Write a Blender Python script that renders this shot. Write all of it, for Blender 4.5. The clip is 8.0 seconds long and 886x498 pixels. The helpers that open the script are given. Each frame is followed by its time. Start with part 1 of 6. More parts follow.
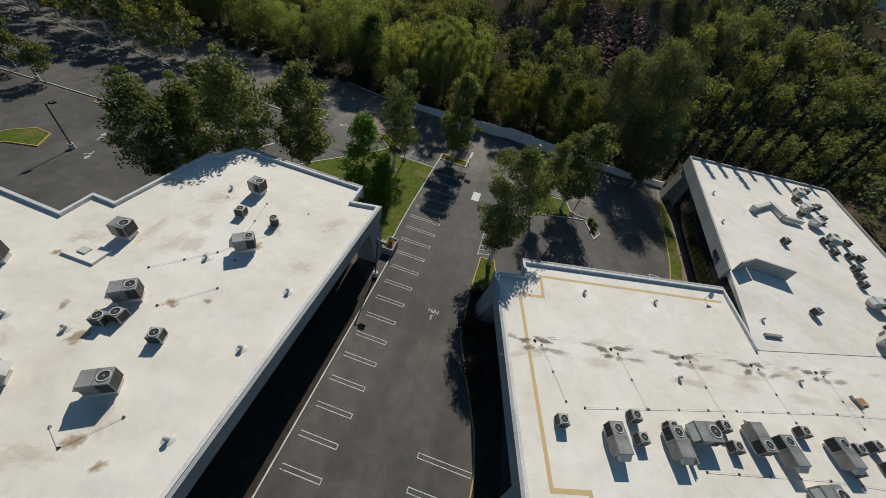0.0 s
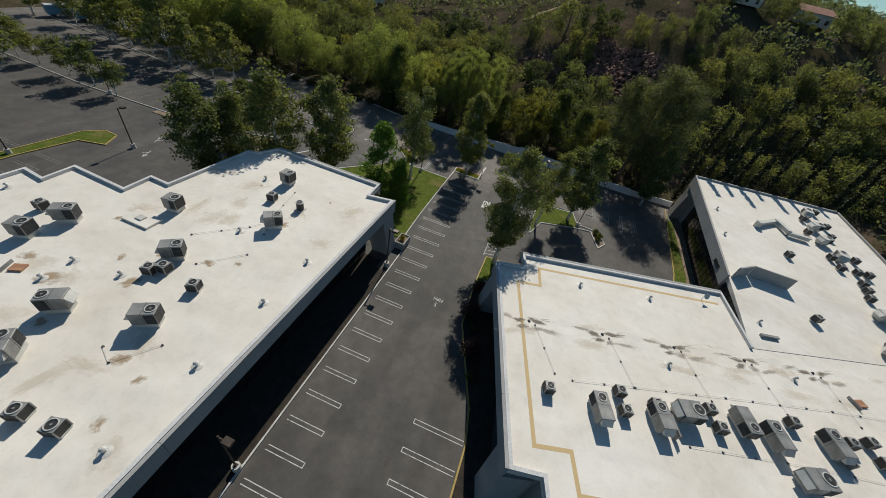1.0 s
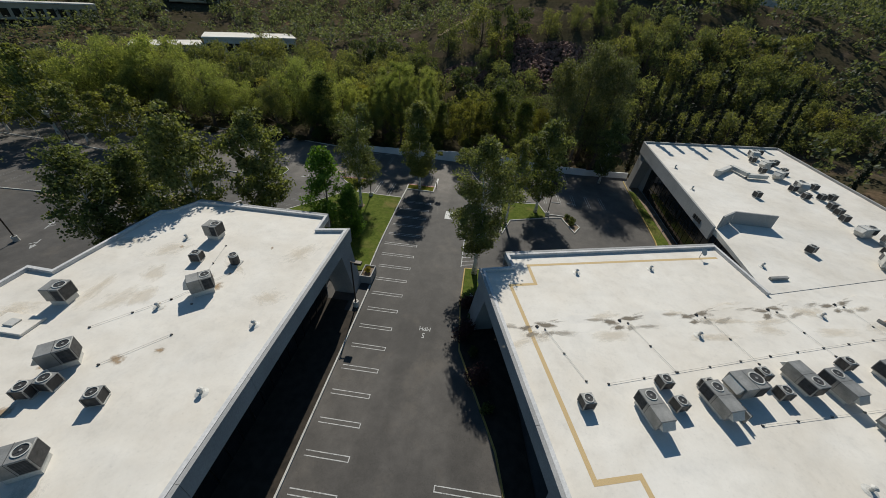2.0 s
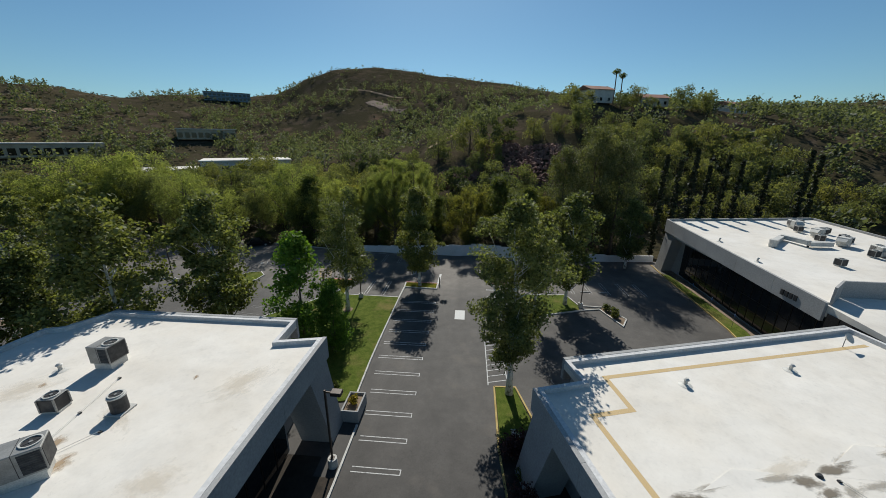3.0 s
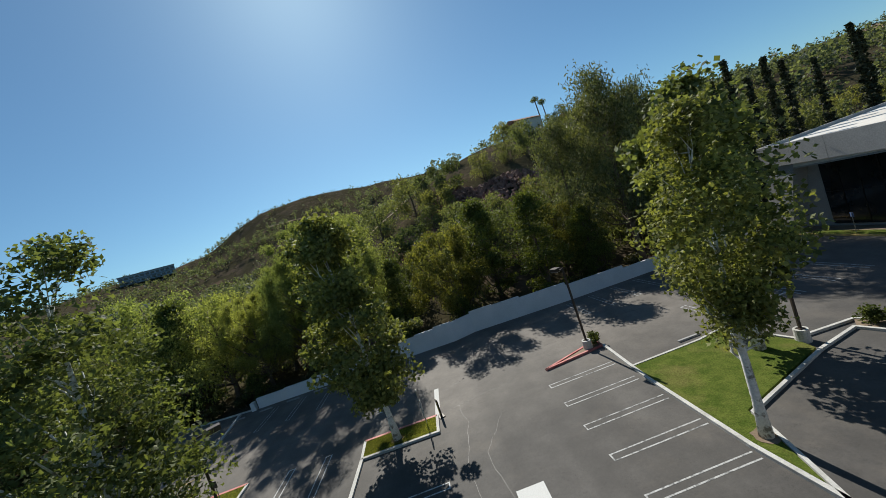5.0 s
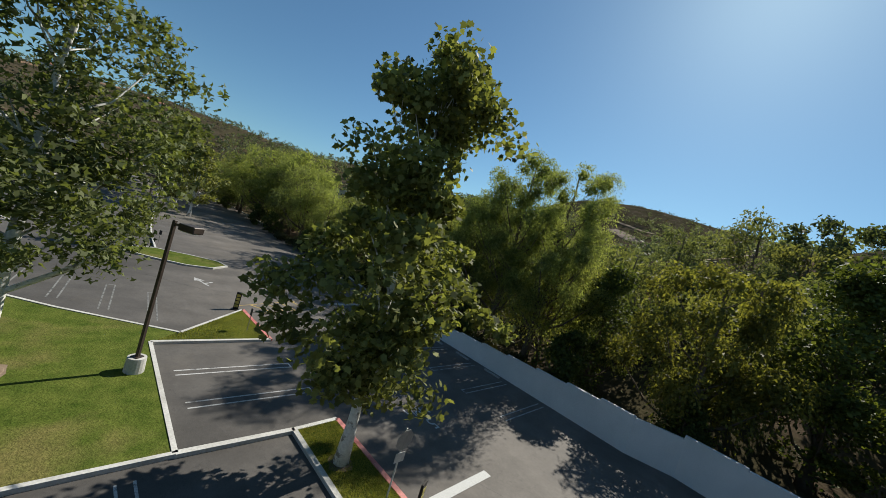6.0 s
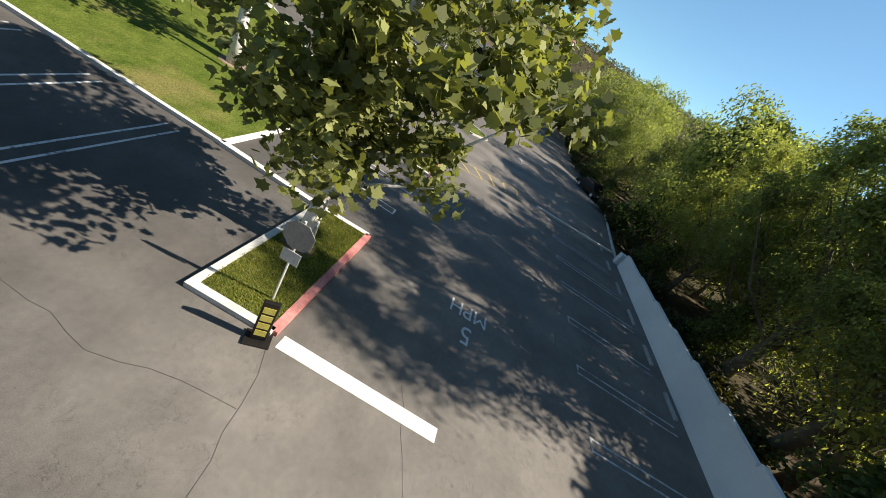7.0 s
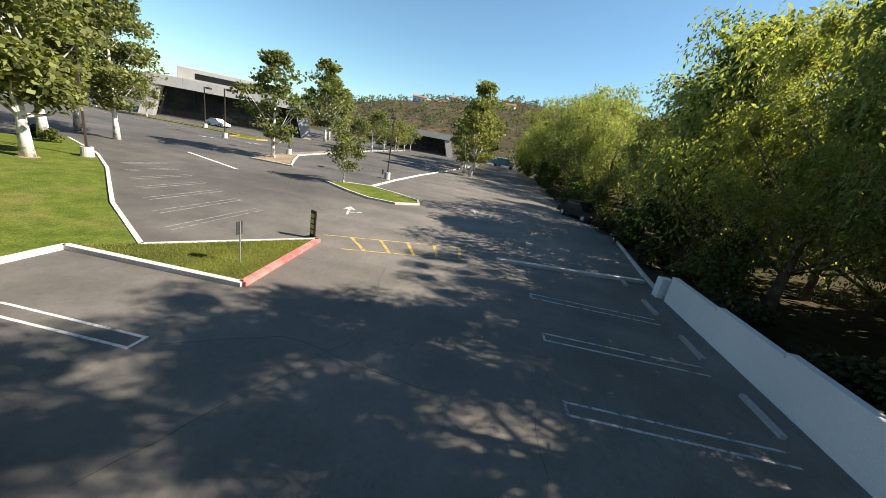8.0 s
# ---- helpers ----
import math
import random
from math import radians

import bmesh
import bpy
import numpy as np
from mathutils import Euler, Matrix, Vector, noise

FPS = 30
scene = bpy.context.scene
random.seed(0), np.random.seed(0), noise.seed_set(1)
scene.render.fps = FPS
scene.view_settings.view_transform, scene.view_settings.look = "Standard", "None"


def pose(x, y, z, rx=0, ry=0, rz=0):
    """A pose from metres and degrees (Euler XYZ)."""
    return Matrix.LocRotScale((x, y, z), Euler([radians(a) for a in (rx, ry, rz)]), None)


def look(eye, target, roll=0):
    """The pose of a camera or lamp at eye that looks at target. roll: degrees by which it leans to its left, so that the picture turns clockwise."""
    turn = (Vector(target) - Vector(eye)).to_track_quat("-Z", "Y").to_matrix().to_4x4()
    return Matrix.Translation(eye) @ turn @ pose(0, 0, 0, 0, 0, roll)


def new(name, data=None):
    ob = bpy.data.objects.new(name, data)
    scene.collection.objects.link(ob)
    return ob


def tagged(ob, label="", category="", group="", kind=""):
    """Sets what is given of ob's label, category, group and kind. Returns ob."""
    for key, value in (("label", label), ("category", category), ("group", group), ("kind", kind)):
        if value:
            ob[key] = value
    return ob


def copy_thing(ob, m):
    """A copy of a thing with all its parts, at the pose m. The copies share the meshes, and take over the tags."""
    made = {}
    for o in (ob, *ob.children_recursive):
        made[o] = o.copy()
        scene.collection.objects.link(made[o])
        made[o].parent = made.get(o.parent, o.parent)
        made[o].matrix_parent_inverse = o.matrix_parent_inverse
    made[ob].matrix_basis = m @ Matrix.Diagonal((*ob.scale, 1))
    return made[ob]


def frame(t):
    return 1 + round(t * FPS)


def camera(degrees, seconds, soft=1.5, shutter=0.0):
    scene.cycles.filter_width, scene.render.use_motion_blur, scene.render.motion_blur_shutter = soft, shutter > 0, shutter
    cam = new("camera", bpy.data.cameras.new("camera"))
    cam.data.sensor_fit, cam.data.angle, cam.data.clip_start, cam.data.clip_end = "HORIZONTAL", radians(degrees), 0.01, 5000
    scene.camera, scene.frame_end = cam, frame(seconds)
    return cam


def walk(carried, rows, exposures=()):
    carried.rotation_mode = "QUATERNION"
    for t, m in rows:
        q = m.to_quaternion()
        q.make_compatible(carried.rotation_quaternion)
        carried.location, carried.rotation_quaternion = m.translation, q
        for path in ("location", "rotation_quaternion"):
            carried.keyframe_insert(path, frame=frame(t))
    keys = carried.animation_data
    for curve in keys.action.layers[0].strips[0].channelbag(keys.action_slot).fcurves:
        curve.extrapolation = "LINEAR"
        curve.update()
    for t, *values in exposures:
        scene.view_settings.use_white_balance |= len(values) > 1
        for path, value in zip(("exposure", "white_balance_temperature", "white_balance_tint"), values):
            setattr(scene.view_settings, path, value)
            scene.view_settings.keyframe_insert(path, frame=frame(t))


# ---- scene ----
cam = camera(104.0, 8.0, soft=0.75)
PATH = [
    (0, pose(10.04, -21.61, 35.26, 44.76, -10.49, 16.37)),
    (0.5, pose(12.08, -25.12, 35.52, 45.78, -11.23, 17.69)),
    (1, pose(13.43, -26.63, 34.40, 49.07, -10.23, 20.30)),
    (1.2, pose(13.39, -26.63, 33.69, 50.25, -10.20, 19.87)),
    (2.3, pose(11.17, -20.33, 28.17, 58.06, -1.20, 4.61)),
    (2.5, pose(10.56, -18.53, 26.73, 62.31, -0.98, 4.58)),
    (3, pose(9.06, -13.20, 22.96, 72.50, -0.40, 4.73)),
    (3.5, pose(7.56, -6.78, 19.83, 78.43, 4.60, 1.71)),
    (4, pose(6.21, 0.34, 17.20, 79.83, 15.00, -5.39)),
    (4.2, pose(5.82, 3.29, 16.13, 80.57, 18.89, -7.91)),
    (5.3, pose(7.98, 20.29, 11.23, 90.74, 16.70, -0.08)),
    (5.5, pose(8.71, 23.33, 10.61, 93.26, 4.22, 13.91)),
    (5.8, pose(10.03, 27.62, 9.68, 92.09, -8.15, 32.79)),
    (6, pose(10.59, 30.40, 9.16, 88.32, -16.79, 43.03)),
    (6.2, pose(10.79, 32.89, 8.61, 83.73, -24.69, 52.91)),
    (6.3, pose(10.87, 34.38, 8.30, 80.75, -28.21, 59.54)),
    (6.5, pose(10.78, 36.27, 8.03, 73.57, -36.38, 72.37)),
    (6.8, pose(10.11, 39.36, 7.70, 58.78, -38.12, 95.66)),
    (7, pose(9.16, 41.38, 7.21, 55.57, -30.97, 103.46)),
    (7.2, pose(7.62, 42.85, 6.93, 61.99, -24.66, 101.95)),
    (7.5, pose(4.87, 44.48, 6.21, 70.52, -7.13, 91.82)),
    (8, pose(-1.06, 46.61, 5.26, 72.52, -10.05, 96.80)),
]
walk(cam, PATH, exposures=[(0.0, -0.2, 6500, 10), (2.5, -0.15, 6350, 10), (3.0, 0.0, 6250, 10), (3.5, 0.18, 6250, 10), (4.2, 0.42, 6300, 10), (5.5, 0.31, 6300, 10), (6.0, 0.38, 6450, 10), (6.5, 0.87, 6700, 11), (7.0, 1.2, 6850, 12), (7.5, 1.38, 6950, 13), (8.0, 1.36, 7050, 13)])

# ---- light: clear sky, sun low over the hill ----
SUN_AZ, SUN_EL = -6.5, 41.0
world = bpy.data.worlds.new("world")
scene.world = world
world.use_nodes = True
wn = world.node_tree
sky = wn.nodes.new("ShaderNodeTexSky")
sky.sky_type, sky.sun_disc = "NISHITA", False
sky.sun_elevation, sky.sun_rotation = radians(SUN_EL), radians(SUN_AZ)
sky.air_density, sky.dust_density, sky.ozone_density, sky.altitude = 1.0, 0.35, 2.6, 150
wn.nodes["Background"].inputs["Strength"].default_value = 0.070
clear = wn.nodes.new("ShaderNodeMix")
clear.data_type, clear.blend_type = "RGBA", "MULTIPLY"
clear.inputs[0].default_value, clear.inputs[7].default_value = 1.0, (0.74, 1.0, 1.03, 1)
wn.links.new(sky.outputs[0], clear.inputs[6])
wn.links.new(clear.outputs[2], wn.nodes["Background"].inputs["Color"])
sun_data = bpy.data.lights.new("sun", "SUN")
sun_data.energy, sun_data.angle, sun_data.color = 4.8, radians(0.55), (1.0, 0.95, 0.84)
sun = new("sun", sun_data)
toward = Vector((math.sin(radians(SUN_AZ)) * math.cos(radians(SUN_EL)), math.cos(radians(SUN_AZ)) * math.cos(radians(SUN_EL)), math.sin(radians(SUN_EL))))
sun.matrix_world = look(toward * 60, (0, 0, 0))


# ---- materials ----
def material(name, rough=0.8, metal=0.0):
    m = bpy.data.materials.new(name)
    m.use_nodes = True
    b = m.node_tree.nodes["Principled BSDF"]
    b.inputs["Roughness"].default_value, b.inputs["Metallic"].default_value = rough, metal
    return m, m.node_tree, b


def noise_node(nt, scale, detail=6.0, rough=0.6, coord="Object", stretch=None):
    tc = nt.nodes.new("ShaderNodeTexCoord")
    n = nt.nodes.new("ShaderNodeTexNoise")
    n.inputs["Scale"].default_value, n.inputs["Detail"].default_value, n.inputs["Roughness"].default_value = scale, detail, rough
    if stretch:
        mp = nt.nodes.new("ShaderNodeMapping")
        mp.inputs["Scale"].default_value = stretch
        nt.links.new(tc.outputs[coord], mp.inputs[0])
        nt.links.new(mp.outputs[0], n.inputs[0])
    else:
        nt.links.new(tc.outputs[coord], n.inputs[0])
    return n


def ramp(nt, src, stops):
    r = nt.nodes.new("ShaderNodeValToRGB")
    while len(r.color_ramp.elements) < len(stops):
        r.color_ramp.elements.new(0.5)
    for e, (p, c) in zip(r.color_ramp.elements, stops):
        e.position, e.color = p, (*c, 1) if len(c) == 3 else (c[0], c[0], c[0], 1)
    nt.links.new(src, r.inputs[0])
    return r.outputs[0]


def blend(nt, fac, a, b, mode="MIX"):
    m = nt.nodes.new("ShaderNodeMix")
    m.data_type, m.blend_type = "RGBA", mode
    if isinstance(fac, float):
        m.inputs[0].default_value = fac
    else:
        nt.links.new(fac, m.inputs[0])
    for sock, v in ((m.inputs[6], a), (m.inputs[7], b)):
        if isinstance(v, tuple):
            sock.default_value = (*v, 1)
        else:
            nt.links.new(v, sock)
    return m.outputs[2]


def bump(nt, b, src, strength, dist):
    n = nt.nodes.new("ShaderNodeBump")
    n.inputs["Strength"].default_value, n.inputs["Distance"].default_value = strength, dist
    nt.links.new(src, n.inputs["Height"])
    nt.links.new(n.outputs[0], b.inputs["Normal"])


def mottled(name, c1, c2, scale, fine, rough=0.8, metal=0.0, bumps=0.2, dist=0.01, lo=0.35, hi=0.65, coord="Object"):
    """Two-scale variation between two colours with fine relief."""
    m, nt, b = material(name, rough, metal)
    big, small = noise_node(nt, scale, coord=coord), noise_node(nt, fine, 4.0, coord=coord)
    base = ramp(nt, big.outputs[0], [(lo, c1), (hi, c2)])
    grain = ramp(nt, small.outputs[0], [(0.25, (0.78,)), (0.75, (1.15,))])
    nt.links.new(blend(nt, 1.0, base, grain, "MULTIPLY"), b.inputs["Base Color"])
    if bumps:
        bump(nt, b, small.outputs[0], bumps, dist)
    return m


def asphalt():
    m, nt, b = material("asphalt", 0.78)
    b.inputs["Specular IOR Level"].default_value = 0.36
    big, mid, fine = noise_node(nt, 0.07, 5), noise_node(nt, 0.5, 8, 0.7), noise_node(nt, 60.0, 3)
    base = ramp(nt, big.outputs[0], [(0.3, (0.062, 0.058, 0.054)), (0.5, (0.085, 0.079, 0.073)), (0.7, (0.114, 0.105, 0.096))])
    worn = ramp(nt, mid.outputs[0], [(0.28, (0.74,)), (0.5, (0.98,)), (0.72, (1.26,))])
    c = blend(nt, 1.0, base, worn, "MULTIPLY")
    c = blend(nt, 1.0, c, ramp(nt, fine.outputs[0], [(0.3, (0.75,)), (0.7, (1.25,))]), "MULTIPLY")
    grit = noise_node(nt, 7.0, 6, 0.8)
    c = blend(nt, 1.0, c, ramp(nt, grit.outputs[0], [(0.3, (0.86,)), (0.7, (1.14,))]), "MULTIPLY")
    # the base colour is darker along the driveway and paler over the upper lot
    xy, ground_xyz = nt.nodes.new("ShaderNodeTexCoord"), nt.nodes.new("ShaderNodeSeparateXYZ")
    nt.links.new(xy.outputs["Object"], ground_xyz.inputs[0])
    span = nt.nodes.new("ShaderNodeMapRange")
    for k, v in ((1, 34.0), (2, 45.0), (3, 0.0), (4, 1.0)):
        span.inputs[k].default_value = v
    nt.links.new(ground_xyz.outputs["Y"], span.inputs[0])
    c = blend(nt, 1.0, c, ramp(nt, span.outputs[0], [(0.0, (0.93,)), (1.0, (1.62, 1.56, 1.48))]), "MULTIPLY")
    # dusty tan patches
    dust = noise_node(nt, 0.16, 9, 0.72)
    c = blend(nt, ramp(nt, dust.outputs[0], [(0.54, (0.0,)), (0.72, (0.55,))]), c, (0.150, 0.130, 0.108))
    # tyre-darkened lanes and oil drips
    streak = noise_node(nt, 0.35, 3, 0.5, stretch=(1.0, 0.12, 1.0))
    c = blend(nt, 1.0, c, ramp(nt, streak.outputs[0], [(0.35, (0.84,)), (0.6, (1.06,))]), "MULTIPLY")
    # fine cracks
    tc, vo = nt.nodes.new("ShaderNodeTexCoord"), nt.nodes.new("ShaderNodeTexVoronoi")
    vo.feature = "DISTANCE_TO_EDGE"
    vo.inputs["Scale"].default_value = 0.13
    warp = nt.nodes.new("ShaderNodeMix")
    warp.data_type = "VECTOR"
    warp.inputs[0].default_value = 0.12
    wob = noise_node(nt, 0.8, 5)
    nt.links.new(tc.outputs["Object"], warp.inputs[4])
    sc = nt.nodes.new("ShaderNodeVectorMath")
    sc.operation = "SCALE"
    sc.inputs["Scale"].default_value = 14.0
    nt.links.new(wob.outputs["Color"], sc.inputs[0])
    ad = nt.nodes.new("ShaderNodeVectorMath")
    nt.links.new(tc.outputs["Object"], ad.inputs[0])
    nt.links.new(sc.outputs[0], ad.inputs[1])
    nt.links.new(ad.outputs[0], vo.inputs["Vector"])
    crack = ramp(nt, vo.outputs[0], [(0.0, (0.55,)), (0.006, (1.0,))])
    c = blend(nt, 0.8, c, crack, "MULTIPLY")
    nt.links.new(c, b.inputs["Base Color"])
    bump(nt, b, fine.outputs[0], 0.3, 0.006)
    return m


def roof_white():
    m, nt, b = material("roof_coating", 0.75)
    big, mid = noise_node(nt, 0.12, 6, 0.65), noise_node(nt, 0.9, 7, 0.7)
    base = ramp(nt, big.outputs[0], [(0.32, (0.63, 0.578, 0.50)), (0.6, (0.725, 0.688, 0.625)), (0.8, (0.765, 0.732, 0.68))])
    c = blend(nt, 1.0, base, ramp(nt, mid.outputs[0], [(0.2, (0.86,)), (0.5, (1.0,)), (0.8, (1.03,))]), "MULTIPLY")
    speck = noise_node(nt, 5.0, 8, 0.8)
    c = blend(nt, 1.0, c, ramp(nt, speck.outputs[0], [(0.28, (0.78,)), (0.42, (0.98,)), (0.7, (1.03,))]), "MULTIPLY")
    spots = noise_node(nt, 0.45, 9, 0.75)
    c = blend(nt, ramp(nt, spots.outputs[0], [(0.66, (0.0,)), (0.76, (0.55,))]), c, (0.36, 0.29, 0.20))
    nt.links.new(c, b.inputs["Base Color"])
    sag = noise_node(nt, 0.28, 2, 0.4)
    ht = nt.nodes.new("ShaderNodeMath")
    ht.operation = "MULTIPLY_ADD"
    ht.inputs[1].default_value = 0.03
    nt.links.new(mid.outputs[0], ht.inputs[0])
    nt.links.new(sag.outputs[0], ht.inputs[2])
    bump(nt, b, ht.outputs[0], 0.5, 0.35)
    return m


def leaf(name, c1, c2, trans=0.35, glow=(1.5, 1.45, 0.55)):
    m, nt, b = material(name, 0.62)
    geo = nt.nodes.new("ShaderNodeNewGeometry")
    col = ramp(nt, geo.outputs["Random Per Island"], [(0.0, c1), (0.7, c2), (1.0, tuple(min(1.0, v * 1.2) for v in c2))])
    patch = noise_node(nt, 0.5, 2)
    col = blend(nt, 1.0, col, ramp(nt, patch.outputs[0], [(0.3, (0.72,)), (0.7, (1.25,))]), "MULTIPLY")
    oi = nt.nodes.new("ShaderNodeObjectInfo")
    col = blend(nt, 1.0, col, ramp(nt, oi.outputs["Random"], [(0.0, (0.8, 0.84, 0.8)), (0.5, (1.0, 1.0, 0.95)), (1.0, (1.2, 1.12, 0.9))]), "MULTIPLY")
    nt.links.new(col, b.inputs["Base Color"])
    b.inputs["Specular IOR Level"].default_value = 0.2
    tr, mx = nt.nodes.new("ShaderNodeBsdfTranslucent"), nt.nodes.new("ShaderNodeMixShader")
    nt.links.new(blend(nt, 1.0, col, glow, "MULTIPLY"), tr.inputs[0])
    mx.inputs[0].default_value = trans
    nt.links.new(b.outputs[0], mx.inputs[1])
    nt.links.new(tr.outputs[0], mx.inputs[2])
    nt.links.new(mx.outputs[0], nt.nodes["Material Output"].inputs[0])
    return m


def paint(name, c, wear=0.6, under=(0.07, 0.07, 0.068)):
    """Road paint worn through to the asphalt."""
    m, nt, b = material(name, 0.8)
    n, f = noise_node(nt, 3.0, 8, 0.75), noise_node(nt, 22.0, 4)
    col = blend(nt, ramp(nt, n.outputs[0], [(wear, (0.0,)), (wear + 0.12, (0.9,))]), c, under)
    col = blend(nt, 1.0, col, ramp(nt, f.outputs[0], [(0.3, (0.8,)), (0.7, (1.1,))]), "MULTIPLY")
    nt.links.new(col, b.inputs["Base Color"])
    return m


def glass_dark(name, c=(0.012, 0.013, 0.014)):
    m, nt, b = material(name, 0.06)
    n = noise_node(nt, 0.7, 3)
    nt.links.new(ramp(nt, n.outputs[0], [(0.3, c), (0.7, tuple(v * 1.8 for v in c))]), b.inputs["Base Color"])
    return m


def hillside():
    m, nt, b = material("dry_hillside", 0.95)
    b.inputs["Specular IOR Level"].default_value = 0.0
    big, mid, fine = noise_node(nt, 0.012, 7, 0.6), noise_node(nt, 0.09, 8, 0.7), noise_node(nt, 1.2, 4)
    base = ramp(nt, big.outputs[0], [(0.36, (0.068, 0.056, 0.042)), (0.56, (0.112, 0.084, 0.062)), (0.70, (0.23, 0.145, 0.09))])
    c = blend(nt, ramp(nt, mid.outputs[0], [(0.36, (0.0,)), (0.52, (0.9,))]), base, (0.058, 0.052, 0.030))
    c = blend(nt, 1.0, c, ramp(nt, fine.outputs[0], [(0.3, (0.75,)), (0.7, (1.25,))]), "MULTIPLY")
    nt.links.new(c, b.inputs["Base Color"])
    bump(nt, b, mid.outputs[0], 0.6, 1.0)
    return m


def turf():
    m, nt, b = material("lawn_turf", 0.95)
    b.inputs["Specular IOR Level"].default_value = 0.05
    big, mid, fine = noise_node(nt, 0.22, 5, 0.6), noise_node(nt, 1.3, 6, 0.7), noise_node(nt, 14.0, 4, 0.7)
    c = ramp(nt, mid.outputs[0], [(0.3, (0.052, 0.084, 0.012)), (0.7, (0.125, 0.148, 0.030))])
    c = blend(nt, ramp(nt, big.outputs[0], [(0.52, (0.0,)), (0.68, (0.75,))]), c, (0.19, 0.155, 0.060))
    c = blend(nt, 1.0, c, ramp(nt, fine.outputs[0], [(0.3, (0.62,)), (0.7, (1.35,))]), "MULTIPLY")
    nt.links.new(c, b.inputs["Base Color"])
    bump(nt, b, fine.outputs[0], 0.9, 0.05)
    return m


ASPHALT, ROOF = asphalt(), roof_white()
HILL = hillside()
CONCRETE = mottled("concrete_panel", (0.30, 0.30, 0.295), (0.37, 0.365, 0.355), 0.3, 9.0, 0.85, bumps=0.2, dist=0.004)
KERB = mottled("kerb_concrete", (0.42, 0.41, 0.38), (0.58, 0.57, 0.54), 0.8, 12.0, 0.85, bumps=0.25, dist=0.005)
KERB_RED = mottled("red_kerb_paint", (0.42, 0.085, 0.08), (0.60, 0.25, 0.22), 1.6, 14.0, 0.7, bumps=0.2, dist=0.003)
KERB_YELLOW = mottled("yellow_kerb_paint", (0.36, 0.25, 0.07), (0.46, 0.34, 0.12), 1.0, 10.0, 0.8)
WALL_WHITE = mottled("painted_block_wall", (0.66, 0.67, 0.67), (0.76, 0.76, 0.76), 0.35, 45.0, 0.85, bumps=0.2, dist=0.006)
PARAPET = mottled("parapet_coating", (0.50, 0.50, 0.50), (0.62, 0.61, 0.60), 0.4, 6.0, 0.8)
GRASS = turf()
BLADE = leaf("grass_blade", (0.10, 0.145, 0.030), (0.24, 0.235, 0.080), 0.5, (1.7, 1.65, 0.7))
DIRT = mottled("bare_soil", (0.16, 0.115, 0.075), (0.27, 0.20, 0.14), 0.5, 6.0, 0.95, bumps=0.6, dist=0.03)
LINE = paint("white_line_paint", (0.54, 0.54, 0.53), 0.51)
LINE_WORN = paint("scuffed_line_paint", (0.46, 0.46, 0.45), 0.48)
LINE_FAINT = paint("faded_line_paint", (0.22, 0.22, 0.21), 0.46)
# set near black so the colour carries the deep shade along the fronts
MULCH_SHADE = mottled("shade_dark_mulch", (0.018, 0.014, 0.010), (0.045, 0.034, 0.024), 1.2, 14.0, 0.95, bumps=0.6, dist=0.03)
LINE_YELLOW = paint("yellow_line_paint", (0.44, 0.31, 0.09), 0.50)
LINE_BLUE = paint("blue_line_paint", (0.08, 0.16, 0.38), 0.5)
ROOF_YELLOW = paint("roof_walkway_paint", (0.55, 0.40, 0.20), 0.6, (0.66, 0.62, 0.55))
GLASS = glass_dark("tinted_glass")
FRAME_DARK = mottled("bronze_frame", (0.02, 0.018, 0.016), (0.035, 0.03, 0.026), 2.0, 30.0, 0.45, 0.6, 0.0)
METAL = mottled("weathered_sheet_metal", (0.22, 0.22, 0.21), (0.34, 0.335, 0.32), 0.9, 14.0, 0.55, 0.35, 0.1, 0.003)
METAL_LIGHT = mottled("pale_sheet_metal", (0.48, 0.47, 0.44), (0.60, 0.59, 0.55), 0.9, 14.0, 0.6, 0.1, 0.1, 0.003)
METAL_DARK = mottled("dark_coil", (0.03, 0.03, 0.032), (0.07, 0.07, 0.07), 3.0, 60.0, 0.6, 0.4, 0.5, 0.01)
POLE = mottled("brown_pole_paint", (0.045, 0.032, 0.025), (0.075, 0.055, 0.042), 1.5, 20.0, 0.5, 0.2)
LENS = mottled("lamp_lens", (0.62, 0.62, 0.60), (0.75, 0.75, 0.73), 2.0, 12.0, 0.35)
RUST = mottled("rust_stain", (0.30, 0.14, 0.08), (0.45, 0.25, 0.14), 1.2, 12.0, 0.9)
BARK_PALE = mottled("sycamore_bark", (0.26, 0.24, 0.20), (0.70, 0.69, 0.65), 2.4, 11.0, 0.9, bumps=0.6, dist=0.02, lo=0.40, hi=0.47)
BARK = mottled("rough_bark", (0.09, 0.065, 0.045), (0.16, 0.12, 0.085), 1.5, 9.0, 0.95, bumps=0.8, dist=0.03)
LEAF_SYC = leaf("sycamore_leaf", (0.060, 0.074, 0.028), (0.182, 0.200, 0.080), 0.36, (1.75, 1.75, 0.75))
LEAF_PEP = leaf("pepper_leaf", (0.092, 0.106, 0.044), (0.196, 0.200, 0.082), 0.38, (1.65, 1.75, 0.85))
LEAF_PEP2 = leaf("bright_pepper_leaf", (0.126, 0.144, 0.052), (0.244, 0.254, 0.098), 0.5, (1.75, 1.85, 0.85))
LEAF_GOLDEN = leaf("golden_pepper_leaf", (0.078, 0.084, 0.026), (0.176, 0.170, 0.050), 0.44, (1.75, 1.72, 0.7))
LEAF_CYP = leaf("cypress_leaf", (0.018, 0.024, 0.014), (0.038, 0.047, 0.027), 0.1)
LEAF_DARK = leaf("evergreen_leaf", (0.046, 0.064, 0.022), (0.110, 0.136, 0.042), 0.4)
